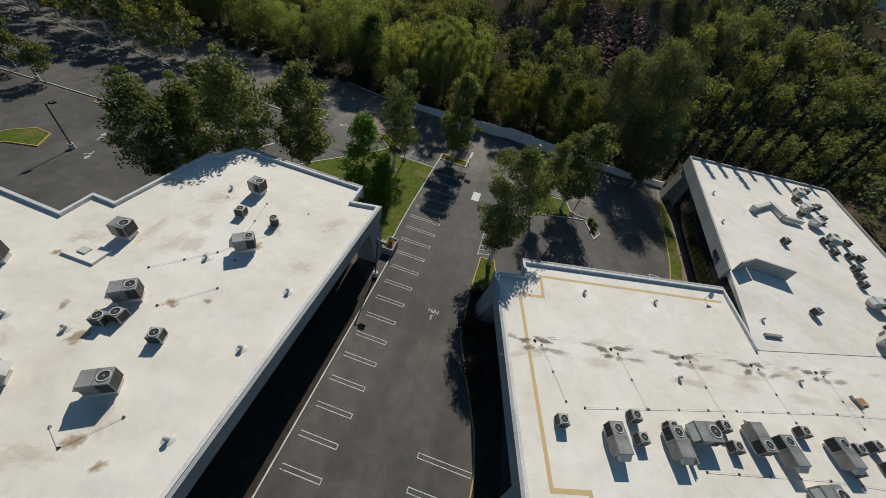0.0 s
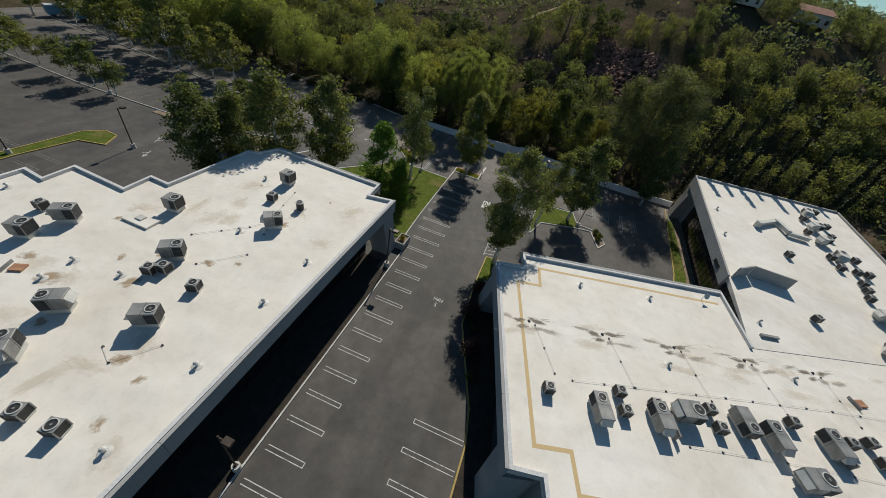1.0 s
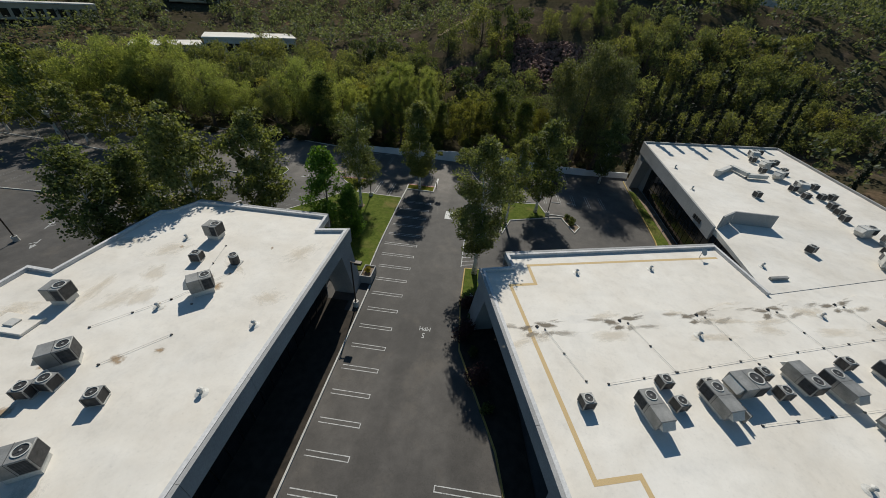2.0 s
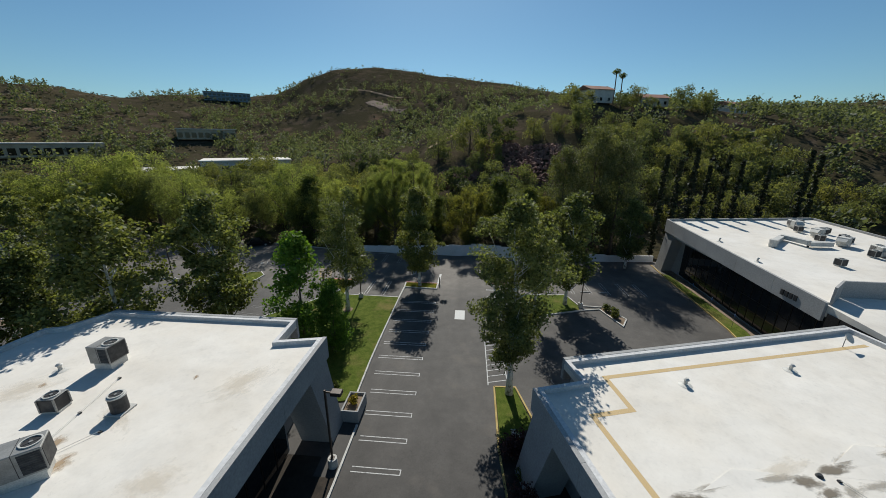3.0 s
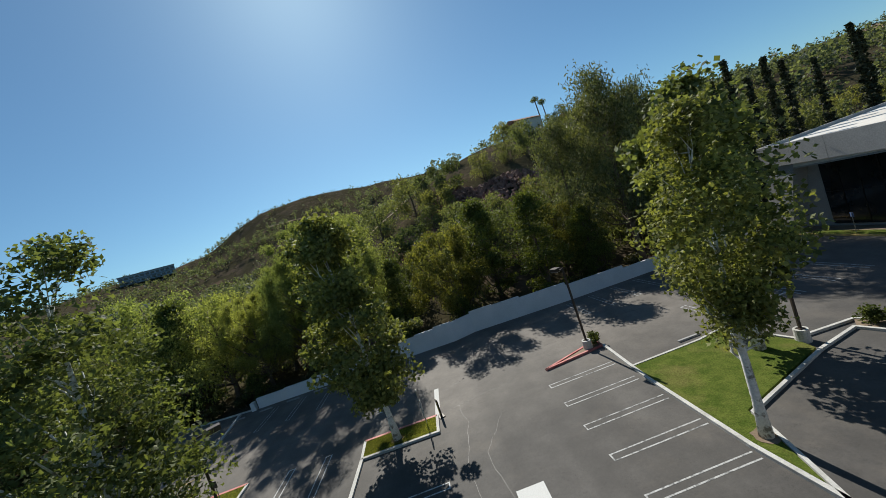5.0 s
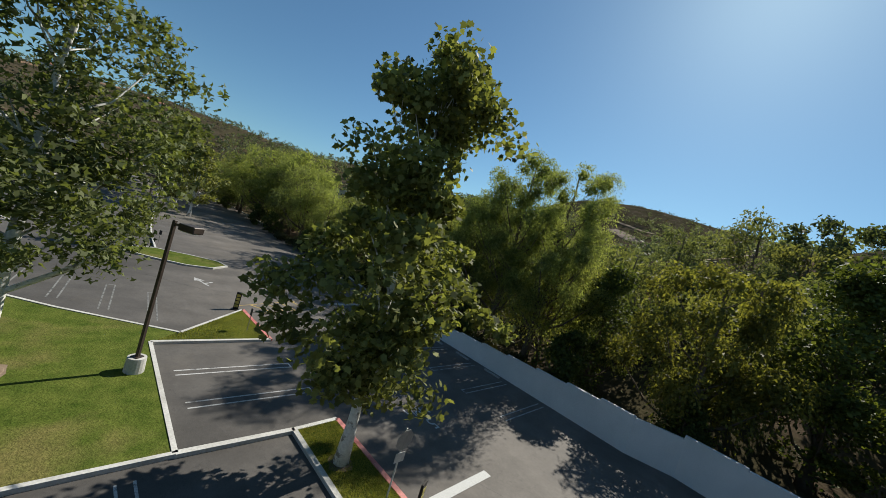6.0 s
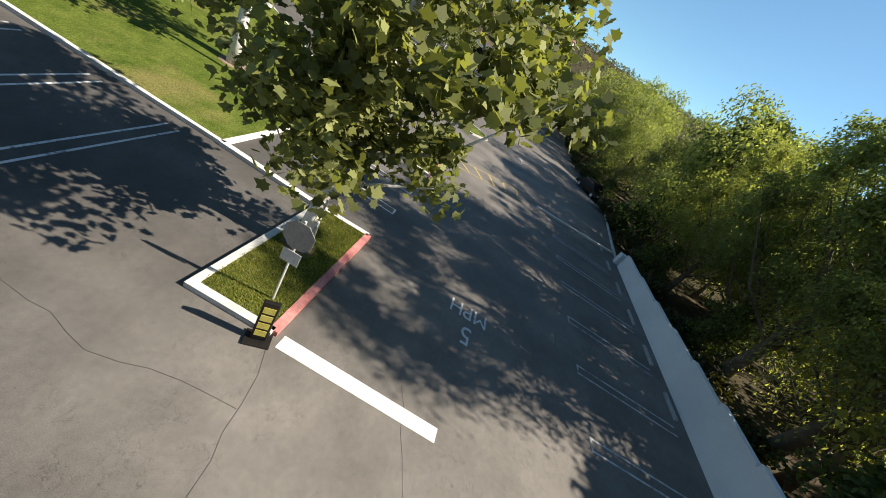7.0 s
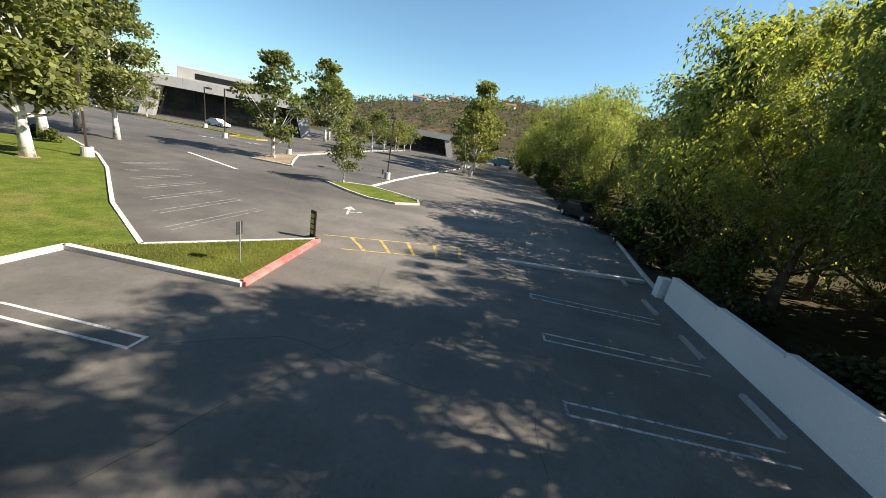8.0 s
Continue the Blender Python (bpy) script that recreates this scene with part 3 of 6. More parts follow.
# hatched zone beside the right island
bm = bmesh.new()
strip(bm, (11.2, 24.1), (11.3, 15.5), 0.1, 0.001, 0.005)
strip(bm, (13.1, 24.1), (13.2, 16.6), 0.1, 0.001, 0.005)
strip(bm, (11.15, 24.1), (13.15, 24.1), 0.1, 0.002, 0.006)
for i in range(9):
    strip(bm, (11.3, 15.9 + i * 0.92), (13.1, 16.4 + i * 0.92), 0.09, 0.002, 0.006)
marking(bm, LINE, "white hatched no-parking zone painted on asphalt")
# white patch and the stop bar
marking(strip(bmesh.new(), (8.0, 28.3), (8.0, 30.9), 1.35, 0.001, 0.006), paint("white_patch_paint", (0.60, 0.60, 0.58), 0.75), "white painted rectangle on the driveway")
marking(strip(bmesh.new(), (4.0, 40.15), (4.05, 44.4), 0.38, 0.001, 0.006), paint("stop_bar_paint", (0.54, 0.54, 0.52), 0.58), "broad worn white stop bar")
# yellow ladder of a crosswalk
bm = bmesh.new()
strip(bm, (-16.4, 39.9), (-19.0, 46.7), 0.08, 0.001, 0.005)
strip(bm, (-15.0, 41.3), (-17.0, 46.8), 0.08, 0.001, 0.005)
for i in range(5):
    t = (i + 0.9) / 5.2
    strip(bm, (-15.0 - 2.0 * t, 41.3 + 5.5 * t), (-16.4 - 2.6 * t, 39.9 + 6.8 * t), 0.16, 0.002, 0.006)
marking(bm, LINE_YELLOW, "faded yellow ladder crosswalk on asphalt", "crosswalk_marking")


def lettering(txt, at, turn, size, mat, label):
    cu = bpy.data.curves.new("lettering", "FONT")
    cu.body, cu.size, cu.extrude, cu.align_x, cu.align_y = txt, size, 0.002, "CENTER", "CENTER"
    tmp = bpy.data.objects.new("tmp", cu)
    scene.collection.objects.link(tmp)
    me = bpy.data.meshes.new_from_object(tmp.evaluated_get(bpy.context.evaluated_depsgraph_get()))
    bpy.data.objects.remove(tmp)
    me.materials.clear()
    for v in me.vertices:
        v.co.y *= 1.25
    ob = part("road_lettering", me, mat)
    ob.matrix_basis = pose(*at, 0.004, 0, 0, turn)
    return tagged(ob, label, "road lettering", kind="structure")


LETTERS = paint("letter_paint", (0.54, 0.54, 0.53), 0.53)
lettering("MPH", (8.25, 3.5), 180, 0.66, LETTERS, "white painted MPH letters on asphalt")
lettering("5", (8.2, 2.55), 180, 0.8, LETTERS, "white painted figure 5 on asphalt")
lettering("MPH", (-0.85, 44.55), 270, 0.8, LETTERS, "white painted MPH letters on asphalt")
lettering("5", (0.3, 44.6), 270, 0.95, LETTERS, "white painted figure 5 on asphalt")


def arrow(at, turn, label="white painted turn arrow on asphalt"):
    bm = bmesh.new()
    strip(bm, (0, -1.2), (0, 0.3), 0.16, 0.001, 0.005)
    prism(bm, [(-0.4, 0.3), (0.4, 0.3), (0, 1.2)], 0.001, 0.005)
    strip(bm, (0, -0.5), (0.8, -0.1), 0.16, 0.002, 0.006)
    ob = marking(bm, LINE_WORN, label, "arrow_marking")
    ob.matrix_basis = pose(*at, 0, 0, 0, turn)


arrow((-22.1, 38.9), 105)
arrow((-30.3, 46.8), 95)
arrow((-47.0, 9.0), 200)
arrow((-50.0, 13.5), 20)
bm = bmesh.new()
strip(bm, (-28.4, 26.7), (-32.0, 19.2), 0.3, 0.001, 0.005)
marking(bm, LINE, "worn broad white line across the aisle")
for x, y in ((32.2, 19.7), (36.7, 20.6), (39.0, 23.4)):
    bm = bmesh.new()
    band(bm, [(x - 0.8, y - 0.8), (x + 0.8, y - 0.8), (x + 0.8, y + 0.8), (x - 0.8, y + 0.8)], 0.12, 0.001, 0.005, True)
    strip(bm, (x - 0.3, y - 0.4), (x + 0.2, y + 0.5), 0.12, 0.002, 0.006)
    band(bm, [(x - 0.35, y - 0.3), (x + 0.3, y - 0.35), (x + 0.3, y + 0.1)], 0.12, 0.002, 0.006)
    marking(bm, LINE, "faded accessible-bay symbol as plain bars")
for i in range(6):
    marking(strip(bmesh.new(), (17.6 + 2.9 * i, 16.9 + 0.8 * i), (18.8 + 2.9 * i, 12.6 + 0.8 * i), 0.1, 0.001, 0.005), LINE_FAINT, "faded bay line")


# ---- office buildings ----
def glazing(parent, a, b, z0, z1, pane=1.55):
    """A dark glass wall from a to b, in panes between bronze mullions."""
    a, b = Vector(a), Vector(b)
    n = max(1, round((b - a).length / pane))
    d = (b - a) / n
    for i in range(n):
        p, q = a + d * i, a + d * (i + 1)
        g = d.normalized() * 0.04
        for zz0, zz1 in ((z0, (z0 + z1) / 2 - 0.03), ((z0 + z1) / 2 + 0.03, z1)):
            part("pane", strip(bmesh.new(), p + g, q - g, 0.04, zz0, zz1), GLASS, parent)
        if i:
            part("mullion", strip(bmesh.new(), p - g * 0.9, p + g * 0.9, 0.12, z0, z1), FRAME_DARK, parent)
    part("transom", strip(bmesh.new(), a, b, 0.1, (z0 + z1) / 2 - 0.028, (z0 + z1) / 2 + 0.028), FRAME_DARK, parent)


def fascia(parent, a, b, z0, z1, panel=6.0, thick=0.28):
    a, b = Vector(a), Vector(b)
    n = max(1, round((b - a).length / panel))
    d = (b - a) / n
    g = d.normalized() * 0.012
    for i in range(n):
        za0, za1 = (z0, z0) if not isinstance(z0, tuple) else (z0[0] + (z0[1] - z0[0]) * i / n, z0[0] + (z0[1] - z0[0]) * (i + 1) / n)
        zb0, zb1 = (z1, z1) if not isinstance(z1, tuple) else (z1[0] + (z1[1] - z1[0]) * i / n, z1[0] + (z1[1] - z1[0]) * (i + 1) / n)
        p, q = a + d * i + g, a + d * (i + 1) - g
        s = Vector((-d.y, d.x)).normalized() * thick / 2
        bm = bmesh.new()
        vs = []
        for c, zl, zh in ((p, za0, zb0), (q, za1, zb1)):
            for sd in (s, -s):
                vs.append((bm.verts.new((c.x + sd.x, c.y + sd.y, zl)), bm.verts.new((c.x + sd.x, c.y + sd.y, zh))))
        (a0, a1), (b0, b1), (c0, c1), (d0, d1) = vs
        for f in ((a0, a1, c1, c0), (b0, d0, d1, b1), (a1, b1, d1, c1), (a0, c0, d0, b0), (a0, b0, b1, a1), (c0, c1, d1, d0)):
            bm.faces.new(f)
        part("fascia_panel", bm, CONCRETE, parent)


def fin(parent, top, foot, t, z1, depth):
    """A slanting end pier: a plan segment at its top, another at its foot."""
    bm = bmesh.new()
    (ax, ay), (bx, by) = top
    (cx, cy), (dx, dy) = foot
    nx, ny = depth
    lo = [bm.verts.new(v) for v in ((cx, cy, -0.1), (dx, dy, -0.1), (dx + nx, dy + ny, -0.1), (cx + nx, cy + ny, -0.1))]
    hi = [bm.verts.new(v) for v in ((ax, ay, z1), (bx, by, z1), (bx + nx, by + ny, z1), (ax + nx, ay + ny, z1))]
    bm.faces.new(lo)
    bm.faces.new(hi)
    for i in range(4):
        bm.faces.new((lo[i], lo[(i + 1) % 4], hi[(i + 1) % 4], hi[i]))
    part("end_pier", bm, CONCRETE, parent)


def office_left():
    b = thing("office_building", "low concrete office with white flat roof and dark recessed glass", "building", (-1.8, 9.5, 0), group="office buildings")
    ox, oy = 1.8, -9.5
    L = lambda pts: [(x + ox, y + oy) for x, y in pts]
    outline = L([(-1.8, 9.0), (-4.95, 8.3), (-5.1, 11.3), (-21.5, 11.3), (-22.8, 8.6), (-24.0, 8.2), (-24.8, -3.1), (-27.4, -3.0), (-27.3, -6.2), (-34.8, -5.9), (-34.6, -9.1),
                 (-37.6, -8.8), (-38.2, -33.4), (-6.9, -33.4), (-5.0, -30.8), (-1.9, -29.9)])
    part("roof", prism(bmesh.new(), offset_poly(outline, -0.02), 7.9, 8.3), ROOF, b, "white coated flat roof with stains")
    part("parapet", band(bmesh.new(), offset_poly(outline, -0.16), 0.3, 8.1, 8.64, True), PARAPET, b)
    body = L([(-4.3, 6.6), (-5.3, 7.9), (-5.5, 10.9), (-21.1, 10.9), (-22.4, 8.2), (-23.6, 7.8), (-24.4, -3.5), (-27.0, -3.4), (-26.9, -6.6), (-34.4, -6.3), (-34.2, -9.5), (-37.2, -9.2), (-37.8, -33.0),
              (-6.6, -33.0), (-4.3, -30.0)])
    part("wall", prism(bmesh.new(), body, -0.2, 7.9), CONCRETE, b)
    fascia(b, L([(-1.7, -29.9)])[0], L([(-1.66, 9.05)])[0], 6.9, 8.66)
    fascia(b, L([(-5.1, 11.44)])[0], L([(-21.5, 11.44)])[0], 6.9, 8.66)
    part("soffit", box(bmesh.new(), -4.3 + ox, -1.85 + ox, -29.7 + oy, 8.7 + oy, 6.91, 7.05), CONCRETE, b)
    glazing(b, L([(-4.2, -29.6)])[0], L([(-4.2, 6.3)])[0], 0.25, 6.85)
    fin(b, L([(-1.78, 9.0), (-1.78, 6.2)]), L([(-1.2, 9.8), (-1.2, 7.6)]), 0, 6.89, (-2.6, 0))
    fin(b, L([(-1.85, -27.1), (-1.85, -29.9)]), L([(-1.2, -28.3), (-1.2, -30.6)]), 0, 6.89, (-2.6, 0))
    for x in (-8.0, -13.0, -18.0):
        fin(b, L([(x, 11.3), (x + 1.6, 11.3)]), L([(x - 0.6, 12.5), (x + 1.4, 12.5)]), 0, 6.89, (0, -1.2))
    return b


def offset_poly(pts, d):
    area = sum(p[0] * q[1] - q[0] * p[1] for p, q in zip(pts, pts[1:] + pts[:1]))
    return [v[:] for v in offset_line(pts, -d if area > 0 else d, True)]


office_left()
RB_AT, RB_TURN = (16.2, 9.0), 15.4
RBM = pose(*RB_AT, 0, 0, 0, RB_TURN)


def rb(x, y):
    """World place of a point given along the right building's own axes."""
    v = RBM @ Vector((x, y, 0))
    return v.x, v.y


def office_right():
    b = thing("office_building", "angled concrete office with white roof, yellow walkway line and glass front", "building", (*RB_AT, 0), RB_TURN, group="office buildings")
    outline = [(0, 0), (26.6, 0), (25.6, -8.4), (55.0, -6.6), (56.5, -28.6), (-0.8, -28.6), (-0.8, -24.7), (-3.3, -24.5), (-3.3, -2.4), (0, -2.3)]
    part("roof", prism(bmesh.new(), outline, 7.05, 7.45), ROOF, b, "white coated flat roof with dark ponding stains")
    edge = offset_poly(outline, -0.16)
    part("parapet", band(bmesh.new(), [edge[2], edge[1], edge[0], edge[9], edge[8], edge[7], edge[6], edge[5], edge[4]], 0.3, 7.25, 7.8), PARAPET, b)
    body = [(0.4, -0.4), (26.3, -0.4), (25.3, -8.6), (54.6, -7.0), (56.0, -28.2), (-0.4, -28.2), (-0.4, -24.3), (-1.0, -24.1), (-1.0, -2.9), (0.4, -2.7)]
    part("wall", prism(bmesh.new(), body, -0.2, 7.05), CONCRETE, b)
    fascia(b, (-3.45, -24.5), (-3.45, -2.4), 6.1, 7.82)
    fascia(b, (0, 0.14), (26.6, 0.14), 6.1, 7.82)
    part("soffit", box(bmesh.new(), -3.28, -1.0, -24.3, -2.6, 6.11, 6.25), CONCRETE, b)
    glazing(b, (-1.1, -21.8), (-1.1, -5.2), 0.25, 6.05)
    fin(b, [(-3.3, -2.4), (-3.3, -5.1)], [(-4.0, -1.7), (-4.0, -3.9)], 0, 6.09, (2.4, 0))
    fin(b, [(-3.3, -21.9), (-3.3, -24.5)], [(-4.0, -22.9), (-4.0, -25.1)], 0, 6.09, (2.4, 0))
    yl = [(25.2, -2.1), (2.0, -1.9), (1.75, -4.9), (-0.9, -4.9), (-1.1, -22.5), (1.85, -22.5), (1.85, -25.4), (53, -26.4)]
    part("walkway_line", band(bmesh.new(), yl, 0.34, 7.451, 7.456), ROOF_YELLOW, b, "worn yellow line along the roof edge")
    # sagging ponding crickets between the drains
    for i in range(5):
        x0 = -0.1 + 7.9 * i
        part("drain_cricket", prism(bmesh.new(), [(x0, -10.4), (x0 + 3.9, -9.3), (x0 + 7.7, -10.4), (x0 + 3.9, -11.5)], 7.45, [7.452, 7.49, 7.452, 7.453]), ROOF, b)
    return b


office_right()


def office_wing():
    at = (44.7, 51.1)
    b = thing("office_building", "concrete office wing with sloping white roof and dark glass front", "building", (*at, 0), group="office buildings")
    L = lambda pts: [(x - at[0], y - at[1]) for x, y in pts]
    pts = [(43.0, 7.6), (43.6, 19.8), (44.7, 51.1), (72.3, 55.3), (73.0, 40.0), (73.2, 25.7), (72.9, 17.9), (70.9, 17.35)]
    zs = [7.5, 8.0, 9.25, 9.25, 8.8, 8.2, 7.55, 7.5]
    part("roof", prism(bmesh.new(), L(pts), 6.9, zs), ROOF, b, "white coated roof with cypress shadows")
    part("wall", prism(bmesh.new(), L([(45.3, 20.0), (46.6, 47.6), (46.4, 50.8), (71.9, 54.8), (72.7, 26), (72.4, 18.2), (44.8, 9.0)]), -0.2, 6.9), CONCRETE, b)
    fascia(b, L([(43.4, 19.8)])[0], L([(44.55, 51.2)])[0], (6.4, 7.4), (8.35, 9.6))
    fascia(b, L([(44.55, 51.26)])[0], L([(72.3, 55.46)])[0], 7.4, 9.6)
    fascia(b, L([(72.45, 55.3)])[0], L([(73.35, 25.7)])[0], (7.4, 6.4), (9.6, 8.5))
    fascia(b, L([(73.35, 25.7)])[0], L([(73.05, 17.9)])[0], (6.4, 6.0), (8.5, 7.85))
    glazing(b, L([(45.2, 20.4)])[0], L([(46.5, 47.8)])[0], 0.3, 6.9)
    part("soffit", prism(bmesh.new(), L([(43.6, 19.9), (44.7, 51.0), (47, 51.0), (45.4, 19.9)]), 6.75, 6.88), CONCRETE, b)
    fin(b, L([(44.65, 51.1), (44.5, 48.2)]), L([(44.6, 52.4), (44.5, 50.0)]), 0, 7.4, (2.2, 0.3))
    # glazed entrance in the inner corner, and the screen over it
    glazing(b, L([(43.5, 19.6)])[0], L([(42.95, 8.0)])[0], 0.3, 7.35, 1.3)
    part("roof_screen", strip(bmesh.new(), L([(43.9, 20.0)])[0], L([(46.2, 21.8)])[0], 0.2, 7.6, 9.85), CONCRETE, b, "tall grey roof screen panel")
    part("roof_screen", strip(bmesh.new(), L([(46.35, 21.9)])[0], L([(51.6, 21.8)])[0], 0.2, 7.6, 9.85), CONCRETE, b, "tall grey roof screen panel")
    # street number as plain bars on the fascia
    for i in range(4):
        part("number_bar", box(bmesh.new(), -1.42, -1.26, -28.4 + 0.55 * i, -28.05 + 0.55 * i, 7.05, 7.65), METAL_DARK, b)
    return b


office_wing()


def office_far(at, turn, w, d, h, label, upper=True):
    """An office of the same kind seen across the car park; its front faces its own -y."""
    b = thing("office_building", label, "building", (*at, 0), turn, group="office buildings")
    part("roof", box(bmesh.new(), -w / 2, w / 2, 0, d, h - 0.4, h - 0.1), ROOF, b)
    part("parapet", band(bmesh.new(), [(-w / 2, 0), (w / 2, 0), (w / 2, d), (-w / 2, d)], 0.3, h - 0.3, h + 0.25, True), PARAPET, b)
    part("wall", box(bmesh.new(), -w / 2 + 0.5, w / 2 - 0.5, 2.6, d - 0.3, -0.2, h - 0.4), CONCRETE, b)
    fascia(b, (w / 2, -0.1), (-w / 2, -0.1), h - 1.6, h + 0.28)
    glazing(b, (w / 2 - 0.6, 2.5), (-w / 2 + 0.6, 2.5), 0.25, h - 0.5)
    fin(b, [(-w / 2, 0), (-w / 2 + 2.2, 0)], [(-w / 2 - 1.6, -0.6), (-w / 2 + 0.6, -0.6)], 0, h - 1.6, (0, 2.6))
    fin(b, [(w / 2 - 2.2, 0), (w / 2, 0)], [(w / 2 - 0.6, -0.6), (w / 2 + 1.6, -0.6)], 0, h - 1.6, (0, 2.6))
    if upper:
        part("upper_storey", box(bmesh.new(), -w / 2 + 4, w / 2 - 6, 4, d - 4, h - 0.1, h + 2.6, 0.05), CONCRETE, b)
        part("clerestory", box(bmesh.new(), -w / 2 + 7, w / 2 - 9, 3.95, 4.05, h + 0.7, h + 1.8), GLASS, b)
    return b


office_far((-73.0, -6.5), 122.0, 28, 24, 7.4, "concrete office with slanting piers beyond the car park")
office_far((-122, 22), 105, 26, 20, 7.0, "distant concrete office behind trees", False)


# ---- trees ----
def limb_set(rng, height, crown0, spread, trunk_r, tips, lean=(0.0, 0.0)):
    """Tapered trunk with limbs that end at the tips."""
    bm = bmesh.new()
    n = 7
    axis = [Vector((lean[0] * (i / n) ** 1.5 + 0.12 * math.sin(i * 1.7) * (i / n), lean[1] * (i / n) ** 1.5 + 0.12 * math.cos(i * 2.1) * (i / n), -0.15 + height * 0.9 * i / n)) for i in range(n + 1)]
    radii = [trunk_r * (1.45 if i == 0 else 1.0) * (1 - 0.88 * i / n) for i in range(n + 1)]
    tube(bm, axis, radii, 10)
    for tip in tips:
        tip = Vector(tip)
        z = max(crown0 * 0.75, tip.z - 0.75 * math.hypot(tip.x, tip.y) - rng.uniform(0.4, 1.5))
        k = min(n - 0.01, max(0.3, z / (height * 0.9) * n))
        i = int(k)
        start = axis[i].lerp(axis[i + 1], k - i)
        r = max(0.03, trunk_r * (1 - 0.88 * k / n) * 0.5)
        mid = start.lerp(tip, 0.5) + Vector((rng.normal() * 0.2, rng.normal() * 0.2, -0.12 * (tip - start).length + rng.normal() * 0.2))
        tube(bm, [start, mid, tip], [r, r * 0.6, 0.015], 5, False)
    me = mesh_of("trunk", bm)
    for p in me.polygons:
        p.use_smooth = True
    return me


def crown_points(rng, n, crown0, height, radius, profile, wild=0.45):
    """Clump centres filling a crown, denser to the outside, with bays and bulges; profile gives the relative radius up the crown."""
    out = []
    seed = float(rng.uniform(0, 90))
    while len(out) < n:
        t = rng.uniform()
        rr = radius * float(np.interp(t, *profile))
        a, q = rng.uniform(0, 2 * math.pi), rng.uniform() ** 0.5
        lump = 0.9 + wild * 1.6 * noise.noise((math.cos(a) * 0.9 + seed, math.sin(a) * 0.9, t * 3.2 + seed))
        p = (math.cos(a) * rr * q * lump, math.sin(a) * rr * q * lump, crown0 + (height - crown0) * t)
        # bays in the crown
        if wild and noise.noise((p[0] * 0.55 + seed, p[1] * 0.55, p[2] * 0.5)) < -0.12 * (1 + wild):
            continue
        out.append(p)
    return np.array(out)


def in_ball(rng, n):
    v = unit(rng.normal(size=(n, 3)))
    return v * rng.uniform(0, 1, (n, 1)) ** 0.45


TALL = ([0, 0.12, 0.35, 0.6, 0.85, 1], [0.35, 0.75, 1.0, 0.9, 0.55, 0.12])
ROUND = ([0, 0.15, 0.45, 0.75, 1], [0.55, 0.9, 1.0, 0.8, 0.2])
CONE = ([0, 0.12, 0.4, 0.8, 1], [0.5, 0.95, 1.0, 0.55, 0.1])
SPIRE = ([0, 0.1, 0.5, 0.85, 1], [0.7, 1.0, 0.9, 0.45, 0.03])


def tree(name, label, seed, height, radius, crown0, mats, clumps, per, size, shape, profile, clump_r, trunk_r, droop=0.0, narrow=1.0, n_limbs=14, lean=(0.0, 0.0), group=""):
    rng = np.random.default_rng(seed)
    t = thing(name, label, "tree", group=group)
    pts = crown_points(rng, clumps, crown0, height, radius, profile, 0.0 if profile is SPIRE else 0.45)
    pts[:, 0] += lean[0] * (pts[:, 2] / height) ** 1.5
    pts[:, 1] += lean[1] * (pts[:, 2] / height) ** 1.5
    tips = pts[rng.choice(len(pts), min(n_limbs, len(pts)), replace=False)]
    part("trunk", limb_set(rng, height, crown0, radius, trunk_r, tips, lean), mats[0], t)
    c = np.repeat(pts, per, axis=0)
    off = in_ball(rng, len(c)) * clump_r * np.repeat(rng.uniform(0.65, 1.5, len(pts)), per)[:, None] * (1.25, 1.25, 1.0)
    off[:, 2] *= 0.75
    if droop:
        off[:, 2] = off[:, 2] * 1.3 - np.abs(rng.normal(size=len(c))) * clump_r * droop * 1.6
    part("crown", quads_mesh("crown", leaves_at(rng, c + off, size, shape, droop, narrow), len(shape), mats[1]), mats[1], t)
    return t


def plant(src, spots):
    """Put the first tree at the first spot and copies at the rest; a spot is x, y, scale, turn."""
    for i, (x, y, s, a) in enumerate(spots):
        m = Matrix.Translation((x, y, land(x, y) + 0.02 if (y > 59 or x > 46) else 0.0)) @ pose(0, 0, 0, 0, 0, a)
        ob = src if i == 0 else copy_thing(src, m)
        ob.matrix_basis = m @ Matrix.Diagonal((s, s, s, 1))


SYC = "tall sycamore with pale bark and open green crown"
OVAL = ([0, 0.15, 0.4, 0.6, 0.8, 1], [0.35, 0.65, 0.95, 1.0, 0.85, 0.3])
TIERED = ([0, 0.1, 0.3, 0.45, 0.58, 0.75, 0.9, 1], [0.5, 0.95, 1.15, 1.0, 0.5, 0.8, 0.75, 0.2])
t1 = tree("sycamore_tree", "slim sycamore with pale trunk on the small grass island", 11, 15.8, 3.3, 3.2, (BARK_PALE, LEAF_SYC), 135, 140, 0.22, MAPLE, TIERED, 0.76, 0.22, n_limbs=34, group="sycamores", lean=(-0.5, 0.3))
plant(t1, [(1.1, 38.75, 1.0, 0)])
t2 = tree("sycamore_tree", "tall sycamore with white trunk on the lawn", 12, 17.3, 3.9, 4.2, (BARK_PALE, LEAF_SYC), 115, 130, 0.22, LOBED, TALL, 0.85, 0.27, n_limbs=34, group="sycamores", lean=(0.6, 0.2))
plant(t2, [(-7.7, 29.4, 1.0, 0)])
t3 = tree("sycamore_tree", "large sycamore with dense crown on the yellow-edged island", 43, 18.4, 3.5, 4.2, (BARK_PALE, LEAF_SYC), 160, 165, 0.23, LOBED, OVAL, 0.84, 0.30, n_limbs=40, group="sycamores", lean=(-0.4, 0.5))
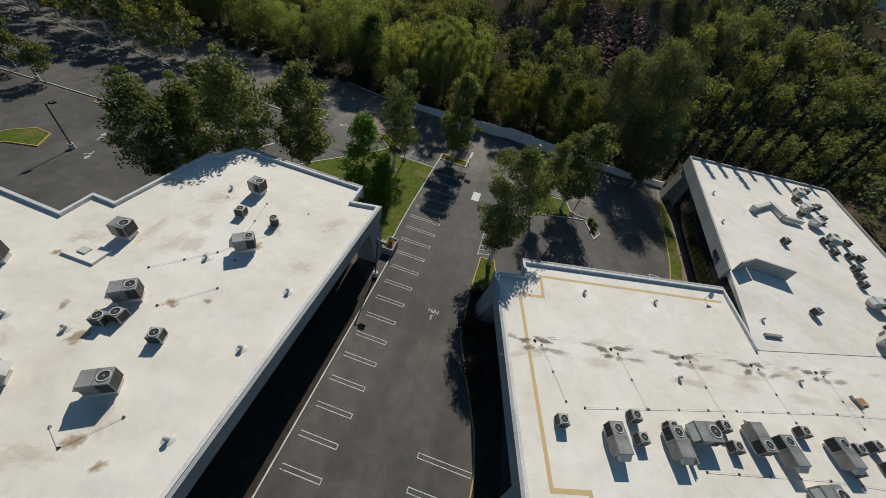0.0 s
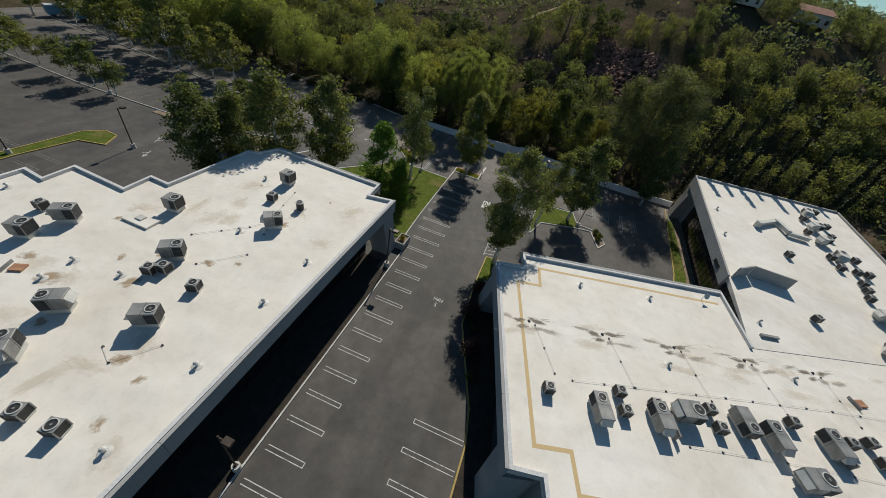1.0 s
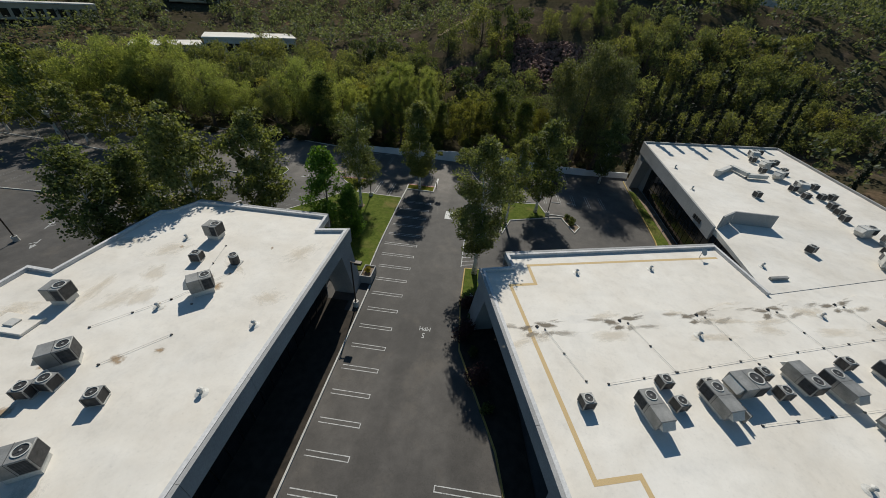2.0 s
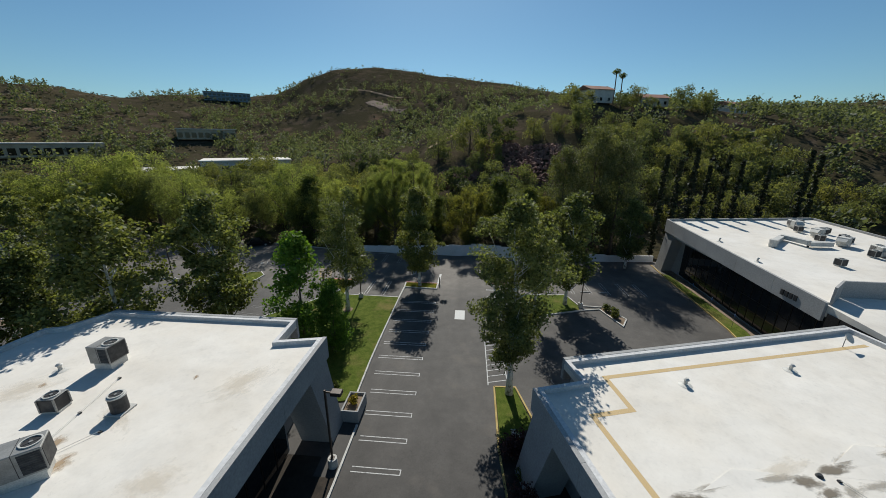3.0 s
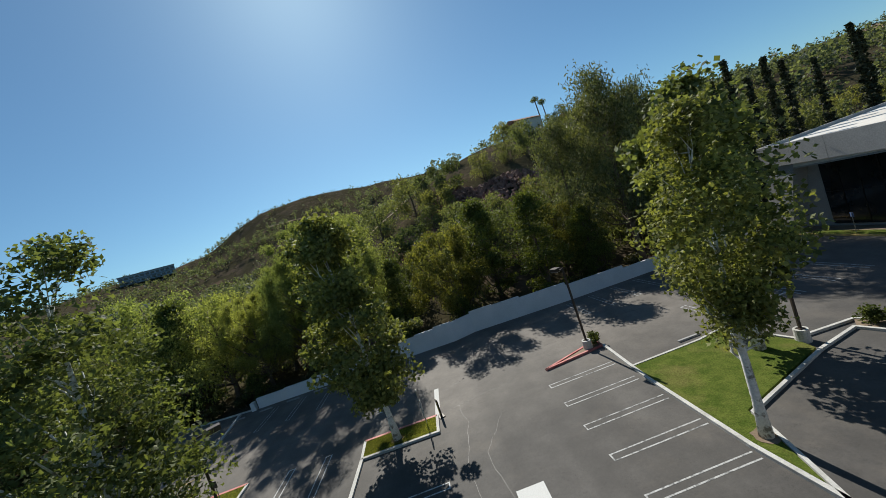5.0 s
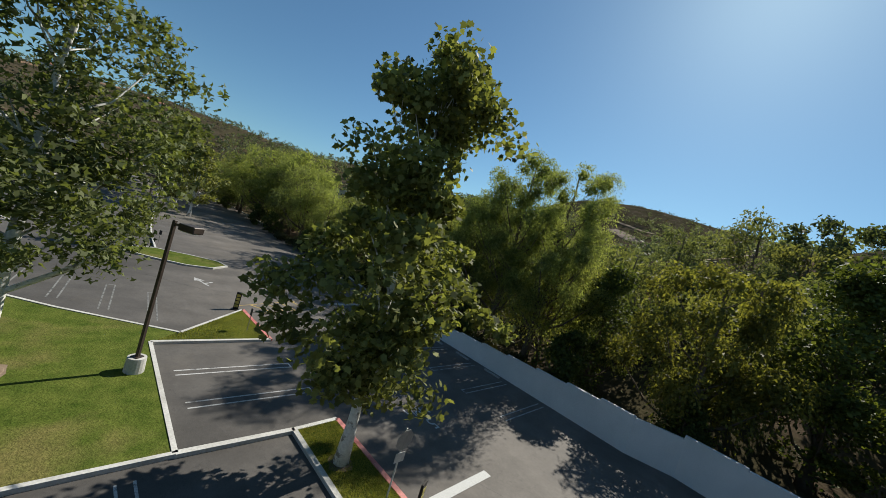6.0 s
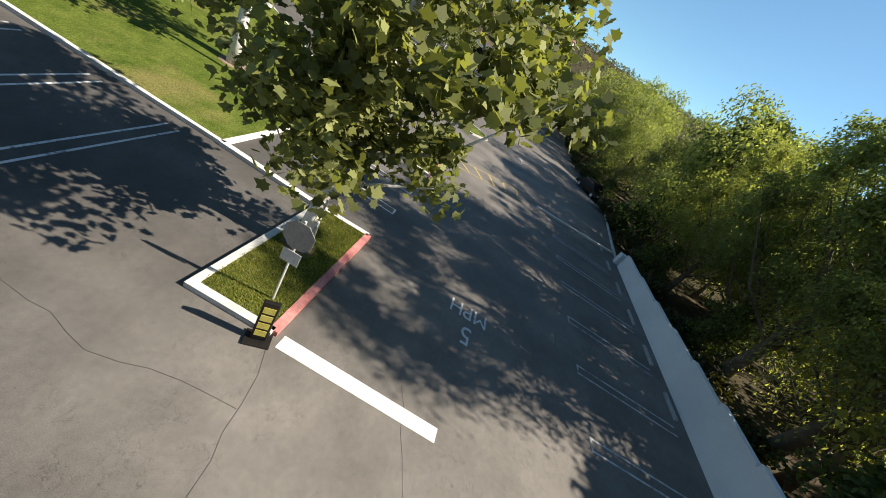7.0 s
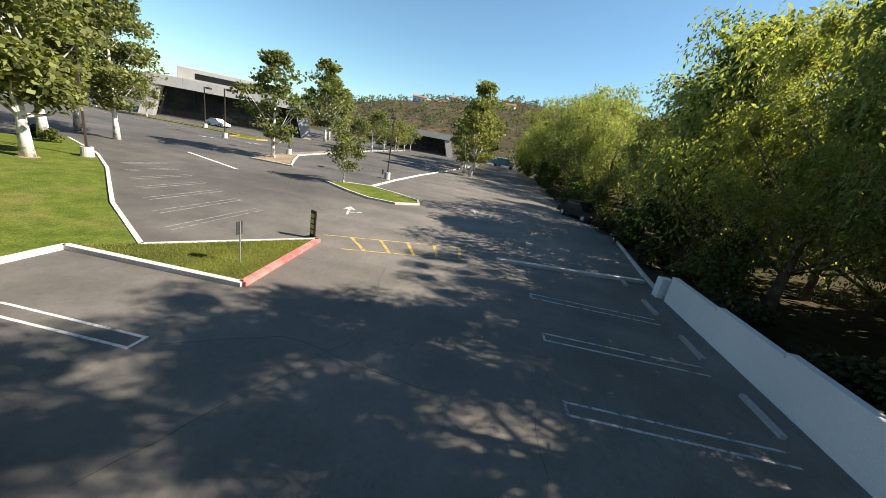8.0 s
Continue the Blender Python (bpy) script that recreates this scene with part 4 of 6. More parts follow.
plant(t3, [(13.2, 14.4, 1.0, 0)])
t4 = tree("sycamore_tree", SYC, 14, 15.0, 3.5, 3.0, (BARK_PALE, LEAF_SYC), 115, 100, 0.31, DIAMOND, ROUND, 0.82, 0.24, n_limbs=28, group="sycamores")
plant(t4, [(23.2, 34.1, 1.06, 30), (-19.0, 20.6, 1.12, 80), (38.4, 50.8, 0.85, 150)])
t9 = tree("sycamore_tree", "slender sycamore with pale trunk in the corner of the grass bay", 19, 14.0, 2.3, 4.6, (BARK_PALE, LEAF_SYC), 110, 120, 0.19, LOBED, TALL, 0.72, 0.2, n_limbs=30, group="sycamores", lean=(0.7, 0.3))
plant(t9, [(17.7, 28.7, 1.0, 0)])
t5 = tree("sycamore_tree", SYC, 15, 16.0, 3.5, 3.4, (BARK_PALE, LEAF_SYC), 120, 105, 0.29, DIAMOND, TALL, 0.88, 0.24, n_limbs=28, group="sycamores")
plant(t5, [(-24.6, 14.2, 1.18, 0), (-31.2, 12.8, 0.92, 120), (-32.2, 7.6, 1.02, 240)])
t8 = tree("sycamore_tree", "sycamore with white trunk at the far bays", 18, 13.0, 3.9, 2.8, (BARK_PALE, LEAF_SYC), 70, 62, 0.40, DIAMOND, ROUND, 0.85, 0.26, n_limbs=20, group="sycamores")
plant(t8, [(-38.9, 23.4, 0.82, 20), (-83, 44.6, 1.4, 60), (-63.4, 45.0, 0.95, 100), (-68.4, 43.5, 0.85, 170), (-74.9, 43.5, 0.9, 77), (-96.2, 44.8, 1.08, 290), (-103.5, 45.9, 1.05, 10), (-131, 44.5, 1.0, 80), (-82.7, 9.2, 1.3, 200), (-92.5, 5.8, 1.2, 150), (-101, 2.0, 1.2, 40), (-112, 1.0, 1.1, 300)])
t6 = tree("young_tree", "small street tree with thin pale trunk", 16, 7.4, 2.2, 2.2, (BARK_PALE, LEAF_SYC), 42, 60, 0.27, DIAMOND, ROUND, 0.7, 0.11, group="young trees")
plant(t6, [(-31.2, 34.8, 0.7, 0), (-70.4, 21.7, 1.0, 50), (-77.3, 22.4, 1.3, 120), (-85.0, 22.9, 1.08, 200), (-94.3, 23.3, 0.96, 290), (-99.6, 22.7, 1.22, 20), (-107, 22.8, 1.1, 160), (-116, 22.8, 1.25, 240), (-88.5, 44.4, 1.2, 80), (-110, 46.2, 1.2, 10), (-118, 46.6, 1.3, 140), (-59.3, -12.5, 0.9, 10), (-59.2, -22, 0.8, 60)])
t7 = tree("ficus_tree", "dense bright green ornamental tree on the lawn", 17, 12.2, 2.8, 0.9, (BARK, LEAF_BRIGHT), 150, 70, 0.26, DIAMOND, CONE, 0.68, 0.2, group="ficus trees")
plant(t7, [(-8.4, 18.4, 1.12, 0), (-5.6, 19.6, 0.7, 100)])
# the wooded bank: feathery pepper trees and dark evergreens
def billow_tree(name, label, seed, height, radius, crown0, mats, lobes, leaves, size, narrow, trunk_r, hang=0.55, fill=0.06, open_top=0.0, n_limbs=20, group=""):
    """A tree whose crown is a heap of leafy billows, with sprays hanging from their lower sides and coarse foliage inside."""
    g = np.random.default_rng(seed)
    t = thing(name, label, "tree", group=group)
    c, r = [], []
    for k in range(lobes):
        u = (k + 0.5) / lobes
        z = crown0 + (height - crown0) * (0.12 + 0.74 * u)
        w = radius * math.sqrt(max(0.05, 1 - (abs(u - 0.38) / 0.66) ** 2))
        a, q = k * 2.4 + g.normal() * 0.4, g.uniform(0.2, 1.0) ** 0.7
        c.append((w * q * math.cos(a), w * q * math.sin(a), z + g.normal() * 0.3))
        r.append(radius * g.uniform(0.7, 1.15) * 1.35 / math.sqrt(lobes) * (1 - 0.25 * u))
    c, r = np.array(c), np.array(r)
    part("trunk", limb_set(g, height, crown0, radius, trunk_r, [c[k % lobes] + in_ball(g, 1)[0] * r[k % lobes] * 0.85 for k in range(n_limbs)]), mats[0], t)
    w = r ** 2 * (1 - open_top * np.linspace(0, 1, lobes))
    pick = g.choice(lobes, leaves, p=w / w.sum())
    v = unit(g.normal(size=(leaves, 3)) + np.array((0, 0, 0.2)))
    lump = np.array([noise.noise((p[0] * 3.4 + seed + k, p[1] * 3.4, p[2] * 3.4)) for p, k in zip(v, pick)])
    dist = r[pick] * (1.0 + 0.6 * lump) * (1 - 0.42 * g.uniform(0, 1, leaves) ** 1.6)
    at = c[pick] + v * dist[:, None] * (1.08, 1.08, 0.88)
    low = np.clip(0.35 - v[:, 2], 0, 1)
    at[:, 2] -= g.exponential(1.0, leaves) * low * hang * r[pick]
    at[:, 2] = np.maximum(at[:, 2], 0.55 * crown0 + g.uniform(0, 0.8, leaves))
    # axis of each spray: outwards from its billow and then down
    nrm = unit(g.normal(size=(leaves, 3)) * (1.0, 1.0, 0.5) + np.array((0, 0.3, 0.55)))
    ax = g.normal(size=(leaves, 3)) * 0.46 + v * (0.45, 0.45, 0.0) - np.array((0, 0, 1.0)) * (0.55 + low[:, None])
    ax = unit(ax - nrm * (ax * nrm).sum(1, keepdims=True))
    bx = np.cross(nrm, ax)
    s = size * g.uniform(0.6, 1.35, (leaves, 1))
    out = np.empty((leaves, 4, 3))
    for k, (p, q) in enumerate(DIAMOND):
        out[:, k] = at + (ax * (q + 0.4) + bx * p * narrow) * s
    n_in = int(leaves * fill)
    pi = g.choice(lobes, n_in, p=r ** 2 / (r ** 2).sum())
    inner = leaves_at(g, c[pi] * (0.92, 0.92, 1.0) + in_ball(g, n_in) * r[pi][:, None] * 0.6 - (0, 0, 0.25), min(size * 1.6, 0.6), DIAMOND, 0.1, 0.9)
    verts = np.concatenate([out.reshape(-1, 3), inner.reshape(-1, 3)])
    part("crown", quads_mesh("crown", verts, 4, mats[1]), mats[1], t)
    return t


BANK = "trees of the wooded bank"
p1 = billow_tree("pepper_tree", "pepper tree with hanging yellow-green foliage", 21, 12.0, 4.4, 2.6, (BARK, LEAF_PEP), 20, 15000, 0.215, 0.48, 0.26, group=BANK)
p2 = billow_tree("pepper_tree", "broad pepper tree with hanging foliage", 22, 11.0, 4.6, 2.4, (BARK, LEAF_PEP2), 21, 15000, 0.215, 0.48, 0.26, group=BANK)
p3 = tree("oak_tree", "dark evergreen tree on the wooded bank", 23, 9.5, 4.4, 0.8, (BARK, LEAF_DARK), 70, 62, 0.42, DIAMOND, ROUND, 1.0, 0.24, group=BANK)
p4 = billow_tree("pepper_tree", "tall open pepper tree with visible branches", 24, 20.0, 5.8, 4.6, (BARK, LEAF_PEP2), 44, 54000, 0.155, 0.5, 0.34, 0.95, 0.16, 0.15, 34, group=BANK)
p9 = billow_tree("pepper_tree", "golden-green broad tree behind the painted wall", 29, 14.0, 5.0, 2.0, (BARK, LEAF_GOLDEN), 26, 20000, 0.25, 0.6, 0.3, 0.3, n_limbs=26, group=BANK)
p10 = tree("oak_tree", "dense dark green tree behind the painted wall", 33, 13.6, 3.7, 1.2, (BARK, LEAF_DARK), 130, 115, 0.24, DIAMOND, ROUND, 0.9, 0.3, n_limbs=26, group=BANK)
plant(p9, [(9.0, 59.8, 1.0, 77), (25.4, 63.6, 0.85, 150), (-16.0, 66.5, 1.0, 20)])
plant(p10, [(20.8, 59.2, 1.0, 40), (15.2, 64.0, 1.05, 200), (27.2, 58.8, 0.72, 300), (-27.0, 62.4, 1.1, 80), (1.6, 62.4, 0.8, 10)])
# slope leaf colours are greyed and blued to stand for haze
LEAF_SLOPE = leaf("hazed_slope_leaf", (0.078, 0.096, 0.052), (0.160, 0.176, 0.096), 0.5)
LEAF_SLOPE_LIGHT = leaf("hazed_olive_leaf", (0.096, 0.106, 0.048), (0.186, 0.188, 0.086), 0.5)
LEAF_SLOPE_DARK = leaf("hazed_dark_leaf", (0.046, 0.062, 0.036), (0.096, 0.116, 0.064), 0.4)
LEAF_EUC = leaf("eucalyptus_leaf", (0.060, 0.076, 0.042), (0.140, 0.154, 0.084), 0.4)
p5 = tree("eucalyptus_tree", "tall eucalyptus with open clumped crown", 25, 22.0, 5.6, 6.5, (BARK, LEAF_EUC), 120, 110, 0.40, DIAMOND, ROUND, 1.05, 0.32, 0.5, 0.38, 34, group=BANK)
p6 = billow_tree("pepper_tree", "pepper tree on the upper slope", 26, 9.6, 4.8, 0.6, (BARK, LEAF_SLOPE), 14, 2800, 0.46, 0.55, 0.26, n_limbs=8, group=BANK)
p7 = billow_tree("oak_tree", "dark evergreen tree on the upper slope", 27, 8.6, 4.4, 0.8, (BARK, LEAF_SLOPE_DARK), 16, 2600, 0.46, 0.8, 0.24, 0.1, n_limbs=8, group=BANK)
p8 = billow_tree("pepper_tree", "olive-green pepper tree on the slope", 28, 9.0, 4.4, 0.6, (BARK, LEAF_SLOPE_LIGHT), 14, 2800, 0.44, 0.6, 0.24, n_limbs=8, group=BANK)
rng = random.Random(5)
spots = {k: [] for k in range(1, 9)}
ROW_X = [-130, -95, -82, -70, -60, -45, -34, -27, -20, -14, -5, 0, 3, 20, 34, 46]
ROW_TOP = [19, 20, 22, 25, 18.5, 17, 19.5, 16.5, 15, 18, 17, 13, 9.5, 9.5, 11, 11]
x = -128.0
while x < 46:
    top = float(np.interp(x, ROW_X, ROW_TOP)) * rng.uniform(0.72, 1.06)
    y = rng.choice((61.4, 63.6, 66.0)) + rng.uniform(-0.6, 0.8)
    k = rng.choice((1, 2, 2, 1)) if -110 < x < 33 else 6
    s = (0.9 * top - max(0.0, land(x, y))) / {1: 12.0, 2: 11.0, 6: 9.6}[k]
    if not 4 < x < 31:
        spots[k].append((x, y, s, rng.uniform(0, 360)))
    if rng.random() < 0.75:
        spots[3].append((x + 3.6, 59.0 + rng.uniform(-0.5, 0.8), rng.uniform(0.34, 0.55), rng.uniform(0, 360)))
    x += rng.uniform(7.6, 11.0)
for row in range(1, 7):
    x = -118.0 + row * 3
    while x < 112:
        y = 62 + row * 9.0 + rng.uniform(-3, 3) + (7 if x > 44 else 0)
        if not (20 < x < 42 and 91 < y < 112) and not (-6 < x < 10 and 92 < y < 107):
            spots[rng.choice((6, 6, 6, 6, 6, 8) if x > 38 else (6, 6, 7, 6, 6, 7, 8) if row > 1 else (6, 3, 8, 6, 7))].append((x, y, rng.uniform(0.75, 1.4), rng.uniform(0, 360)))
        x += rng.uniform(7.5, 12.5)
spots[4] = [(-7.4, 59.6, 1.06, 20), (-11.6, 61.0, 0.86, 200), (-16.8, 60.4, 0.72, 140), (-3.3, 60.1, 1.03, 250)]
spots[2] += [(-33, 66, 1.7, 310), (-22.5, 62.5, 1.4, 100), (-74, 68, 1.9, 40), (-80, 70, 1.7, 140)]
spots[6] += [(50, 150, 0.9, 10), (56, 147, 0.7, 60), (70, 148, 0.75, 110), (78, 152, 1.0, 160), (84, 149, 0.62, 210), (97, 153, 1.1, 260), (104, 150, 1.0, 310)]
spots[5] = [(33.0, 58.2, 1.16, 0), (38.6, 59.4, 1.05, 120), (28.6, 63.0, 0.98, 250), (36, 64, 1.1, 60)]
for k, src in zip(range(1, 9), (p1, p2, p3, p4, p5, p6, p7, p8)):
    plant(src, spots[k])
cy = tree("cypress_tree", "slender dark Italian cypress behind the office wing", 31, 20.5, 0.72, 0.6, (BARK, LEAF_CYP), 220, 18, 0.42, DIAMOND, SPIRE, 0.26, 0.16, 0.0, 0.7, 4, group="cypresses")
plant(cy, [(46.4, 58.6, 1.0, 0), (49.5, 59.4, 0.95, 40), (52.6, 60.0, 1.05, 90), (55.8, 60.6, 0.9, 10), (59.2, 61.0, 1.0, 200), (62.4, 61.6, 0.95, 130), (68.2, 62.4, 0.9, 300), (75.8, 63.0, 1.05, 60), (79.2, 64.6, 1.0, 20), (84, 48, 0.85, 0), (88, 36, 0.9, 70)])


# far woods and brush on the hills, one sheet of many small crowns
def hill_cover():
    rng = np.random.default_rng(77)
    cs, sz = [], []

    def scatter(n, r0, r1, a0, a1, rad, leaf_n, dens=0.0, fine=0.3, flat=1.0):
        k = 0
        while k < n:
            az, r = math.radians(rng.uniform(a0, a1)), math.sqrt(rng.uniform(r0 * r0, r1 * r1))
            x, y = r * math.sin(az), 45 + r * math.cos(az)
            if y < 60 + (0 if x < 84 else -40) and -140 < x < 84:
                continue
            if rad > 3 and min(math.hypot(x - hx, y - hy) for hx, hy in CLEAR) < 10:
                continue
            if noise.noise((x / 60, y / 60, 9.0)) < dens:
                k += 0.5
                continue
            R = rad * rng.uniform(0.55, 1.3)
            z = land(x, y)
            k_cl = max(1, leaf_n // 9)
            p = np.repeat(in_ball(rng, k_cl) * (R * 0.75, R * 0.75, R * 0.62), leaf_n // k_cl + 1, axis=0)[:leaf_n] + in_ball(rng, leaf_n) * R * 0.34
            p[:, 2] = p[:, 2] * flat + R * 0.75 * flat
            cs.append(p + (x, y, z))
            sz.append(np.full((leaf_n, 1), R * fine))
            k += 1

    def grow(name, mat, label, up):
        c, z = np.concatenate(cs), np.concatenate(sz)
        me = quads_mesh(name, leaves_at(rng, c, z, DIAMOND, 0.1, 1.0, up), 4, mat)
        tagged(part(name, me, mat), label, "woods", kind="stuff")
        cs.clear()
        sz.clear()

    scatter(820, 95, 240, -75, 95, 4.8, 84, -0.5, 0.185)
    scatter(1250, 190, 330, -80, 95, 5.0, 56, -0.32, 0.20)
    scatter(620, 300, 440, -75, -28, 4.2, 26, -0.1, 0.24)
    scatter(900, 230, 420, -126, -70, 4.2, 26, -0.5, 0.24)
    scatter(150, 300, 480, -28, 20, 3.6, 26, 0.0, 0.24)
    scatter(700, 260, 480, 20, 90, 4.2, 26, -0.4, 0.24)
    scatter(260, 95, 260, 45, 110, 5.0, 70, -0.4, 0.185)
    grow("hill_woods", LEAF_HILL, "scattered dark green trees over the hills", 0.6)
    scatter(8500, 180, 480, -126, 85, 2.8, 8, -0.6, 0.29, 0.35)
    grow("hill_brush", LEAF_BRUSH, "low olive-brown brush covering the hills", 1.0)


CLEAR = [(31, 104), (4, 102), (62, 152), (86, 154), (140, 184), (-92, 128), (-122, 118), (-196, 130), (-166, 200), (-205, 245)]
# distance haze is put into these leaf colours, paler and bluer
LEAF_HILL = leaf("hazed_hill_foliage", (0.070, 0.086, 0.067), (0.150, 0.168, 0.122), 0.48)
LEAF_BRUSH = leaf("hazed_brush_leaf", (0.058, 0.054, 0.045), (0.112, 0.100, 0.080), 0.25)
hill_cover()


# ---- roof plant ----
def ring(bm, x, y, z, r0, r1, h, n=20):
    """A flat ring standing h high."""
    m = (r0 + r1) / 2
    pts = [(x + m * math.cos(2 * math.pi * a / n), y + m * math.sin(2 * math.pi * a / n)) for a in range(n)]
    band(bm, pts, r1 - r0, z, z + h, True)
    bmesh.ops.recalc_face_normals(bm, faces=bm.faces)
    return bm


def fan(parent, x, y, z, r):
    """A top fan: dark well, blades, hub and a guard ring."""
    part("fan_well", cyl(bmesh.new(), x, y, z, z + 0.012, r * 0.93, n=20), METAL_DARK, parent)
    bm = bmesh.new()
    for k in range(4):
        a = math.pi * k / 2 + 0.3
        strip(bm, (x + 0.1 * r * math.cos(a), y + 0.1 * r * math.sin(a)), (x + 0.85 * r * math.cos(a), y + 0.85 * r * math.sin(a)), 0.3 * r, z + 0.014, z + 0.03)
    part("fan_blades", bm, METAL_DARK, parent)
    part("fan_hub", cyl(bmesh.new(), x, y, z + 0.014, z + 0.06, r * 0.2, n=10), METAL, parent)
    part("fan_guard", ring(bmesh.new(), x, y, z, r * 0.92, r * 1.08, 0.07), METAL_LIGHT, parent)


def louvres(bm, x0, x1, y, z0, z1, n):
    """A pleated coil face: one folded sheet with n pleats, closed at the back."""
    out, back = 0.03 if y > 0 else -0.03, -0.03 if y > 0 else 0.03
    prof = [(y + (out if i % 2 else 0.0), z0 + (z1 - z0) * i / (2 * n)) for i in range(2 * n + 1)] + [(y + back, z1), (y + back, z0)]
    left, right = [bm.verts.new((x0, b, c)) for b, c in prof], [bm.verts.new((x1, b, c)) for b, c in prof]
    bm.faces.new(left)
    bm.faces.new(right[::-1])
    for i in range(len(prof)):
        k = (i + 1) % len(prof)
        bm.faces.new((left[i], right[i], right[k], left[k]))
    return bm


def condenser(label, s=0.9, h=0.95):
    t = thing("air_condenser", label, "air conditioner", group="roof air conditioners")
    part("sleeper", box(bmesh.new(), -s * 0.55, s * 0.55, -s * 0.42, s * 0.42, 0, 0.12), METAL_LIGHT, t)
    part("casing", box(bmesh.new(), -s / 2, s / 2, -s / 2, s / 2, 0.12, h, 0.04), METAL_DARK, t)
    part("top_panel", box(bmesh.new(), -s / 2 - 0.01, s / 2 + 0.01, -s / 2 - 0.01, s / 2 + 0.01, h, h + 0.05, 0.015), METAL, t)
    for sx in (-1, 1):
        for sy in (-1, 1):
            part("corner_post", box(bmesh.new(), sx * s / 2 - 0.04, sx * s / 2 + 0.04, sy * s / 2 - 0.04, sy * s / 2 + 0.04, 0.12, h), METAL, t)
    fan(t, 0, 0, h + 0.052, s * 0.4)
    return t


def round_condenser(label):
    t = thing("air_condenser", label, "air conditioner", group="roof air conditioners")
    part("casing", cyl(bmesh.new(), 0, 0, 0.08, 1.0, 0.42, n=18), METAL_DARK, t)
    part("top_panel", cyl(bmesh.new(), 0, 0, 1.0, 1.07, 0.45, n=18), METAL_LIGHT, t)
    part("base", box(bmesh.new(), -0.5, 0.5, -0.5, 0.5, 0, 0.08), METAL_LIGHT, t)
    fan(t, 0, 0, 1.072, 0.34)
    return t


def package_unit(label, ln=2.3, w=1.35, h=1.25, curb=0.45, mat=None, hood=True):
    t = thing("package_unit", label, "air conditioner", group="roof air conditioners")
    mat = mat or METAL
    part("curb", box(bmesh.new(), -ln * 0.42, ln * 0.42, -w * 0.42, w * 0.42, 0, curb), METAL_LIGHT, t, "pale sheet-metal curb")
    part("cabinet", box(bmesh.new(), -ln / 2, ln / 2, -w / 2, w / 2, curb, curb + h, 0.03), mat, t)
    part("coil", louvres(bmesh.new(), ln * 0.08, ln * 0.47, -w / 2 - 0.015, curb + 0.12, curb + h - 0.12, 9), METAL_DARK, t)
    part("coil", louvres(bmesh.new(), ln * 0.08, ln * 0.47, w / 2 + 0.015, curb + 0.12, curb + h - 0.12, 9), METAL_DARK, t)
    part("end_coil", box(bmesh.new(), ln / 2 - 0.01, ln / 2 + 0.02, -w * 0.44, w * 0.44, curb + 0.1, curb + h - 0.1), METAL_DARK, t)
    part("panel_seam", box(bmesh.new(), -0.015, 0.015, -w / 2 - 0.006, w / 2 + 0.006, curb + 0.02, curb + h + 0.006), METAL_DARK, t)
    fan(t, ln * 0.27, 0, curb + h + 0.002, w * 0.3)
    if hood:
        bm = bmesh.new()
        vs = [bm.verts.new(v) for v in ((-ln / 2, -w * 0.4, curb + h * 0.9), (-ln / 2, w * 0.4, curb + h * 0.9), (-ln / 2 - 0.45, w * 0.4, curb + h * 0.45), (-ln / 2 - 0.45, -w * 0.4, curb + h * 0.45),
                                        (-ln / 2, -w * 0.4, curb + h * 0.35), (-ln / 2, w * 0.4, curb + h * 0.35))]
        for f in ((0, 1, 2, 3), (3, 2, 5, 4), (0, 3, 4), (1, 5, 2)):
            bm.faces.new([vs[k] for k in f])
        part("intake_hood", bm, METAL_LIGHT, t)
    return t


def place_all(src, spots, s=1.0):
    src.scale = (s, s, s)
    for i, (x, y, z, a) in enumerate(spots):
        m = pose(x, y, z, 0, 0, a)
        if i == 0:
            src.matrix_basis = m @ Matrix.Diagonal((s, s, s, 1))
        else:
            copy_thing(src, m)


ZL, ZR = 8.31, 7.46
place_all(package_unit("grey package air conditioner on a pale roof curb", 2.1, 1.4, 1.45, 0.6), [
    (-10.4, -3.0, ZL, 40), (-26.1, -12.2, ZL, 35), (-14.5, -11.2, ZL, 38), (-16.4, -19.2, ZL, 215), (-15.0, -23.0, ZL, 130), (-10.0, -17.3, ZL, 30), (-10.1, -28.0, ZL, 215), (-30.5, -24.5, ZL, 30)], 0.86)
place_all(package_unit("tall weathered air conditioner standing on the white roof", 1.5, 1.4, 1.3, 0.5, None, False), [(-14.8, 4.9, ZL, 0), (-26.7, -15.2, ZL, 20), (-20.4, -6.0, ZL, 10)], 0.95)
place_all(condenser("square dark air condenser with a top fan"), [(-13.9, 0.9, ZL, 10), (-29.6, -12.2, ZL, 0), (-14.5, -13.6, ZL, 12), (-13.7, -12.9, ZL, 5), (-10.0, -13.3, ZL, 20), (-10.2, -25.3, ZL, 20), (-7.5, -25.1, ZL, 15), (-14.2, -25.9, ZL, 0)], 0.95)
place_all(round_condenser("round drum air condenser on the white roof"), [(-10.2, 1.1, ZL, 0)])
T = RB_TURN
place_all(package_unit("long grey package air conditioner in a roof row", 3.0, 1.5, 1.3, 0.4), [
    (25.9, -8.0, ZR, T + 92), (31.0, -6.5, ZR, T + 92), (38.6, -3.5, ZR, T - 88), (41.1, -3.7, ZR, T + 92), (46.5, -2.0, ZR, T + 92), (53.7, -0.1, ZR, T - 88)], 0.8)
place_all(package_unit("broad grey air conditioner with two panels", 2.4, 1.9, 1.35, 0.4), [(33.5, -4.9, ZR, T + 2), (43.0, -6.5, ZR, T + 4)], 0.85)
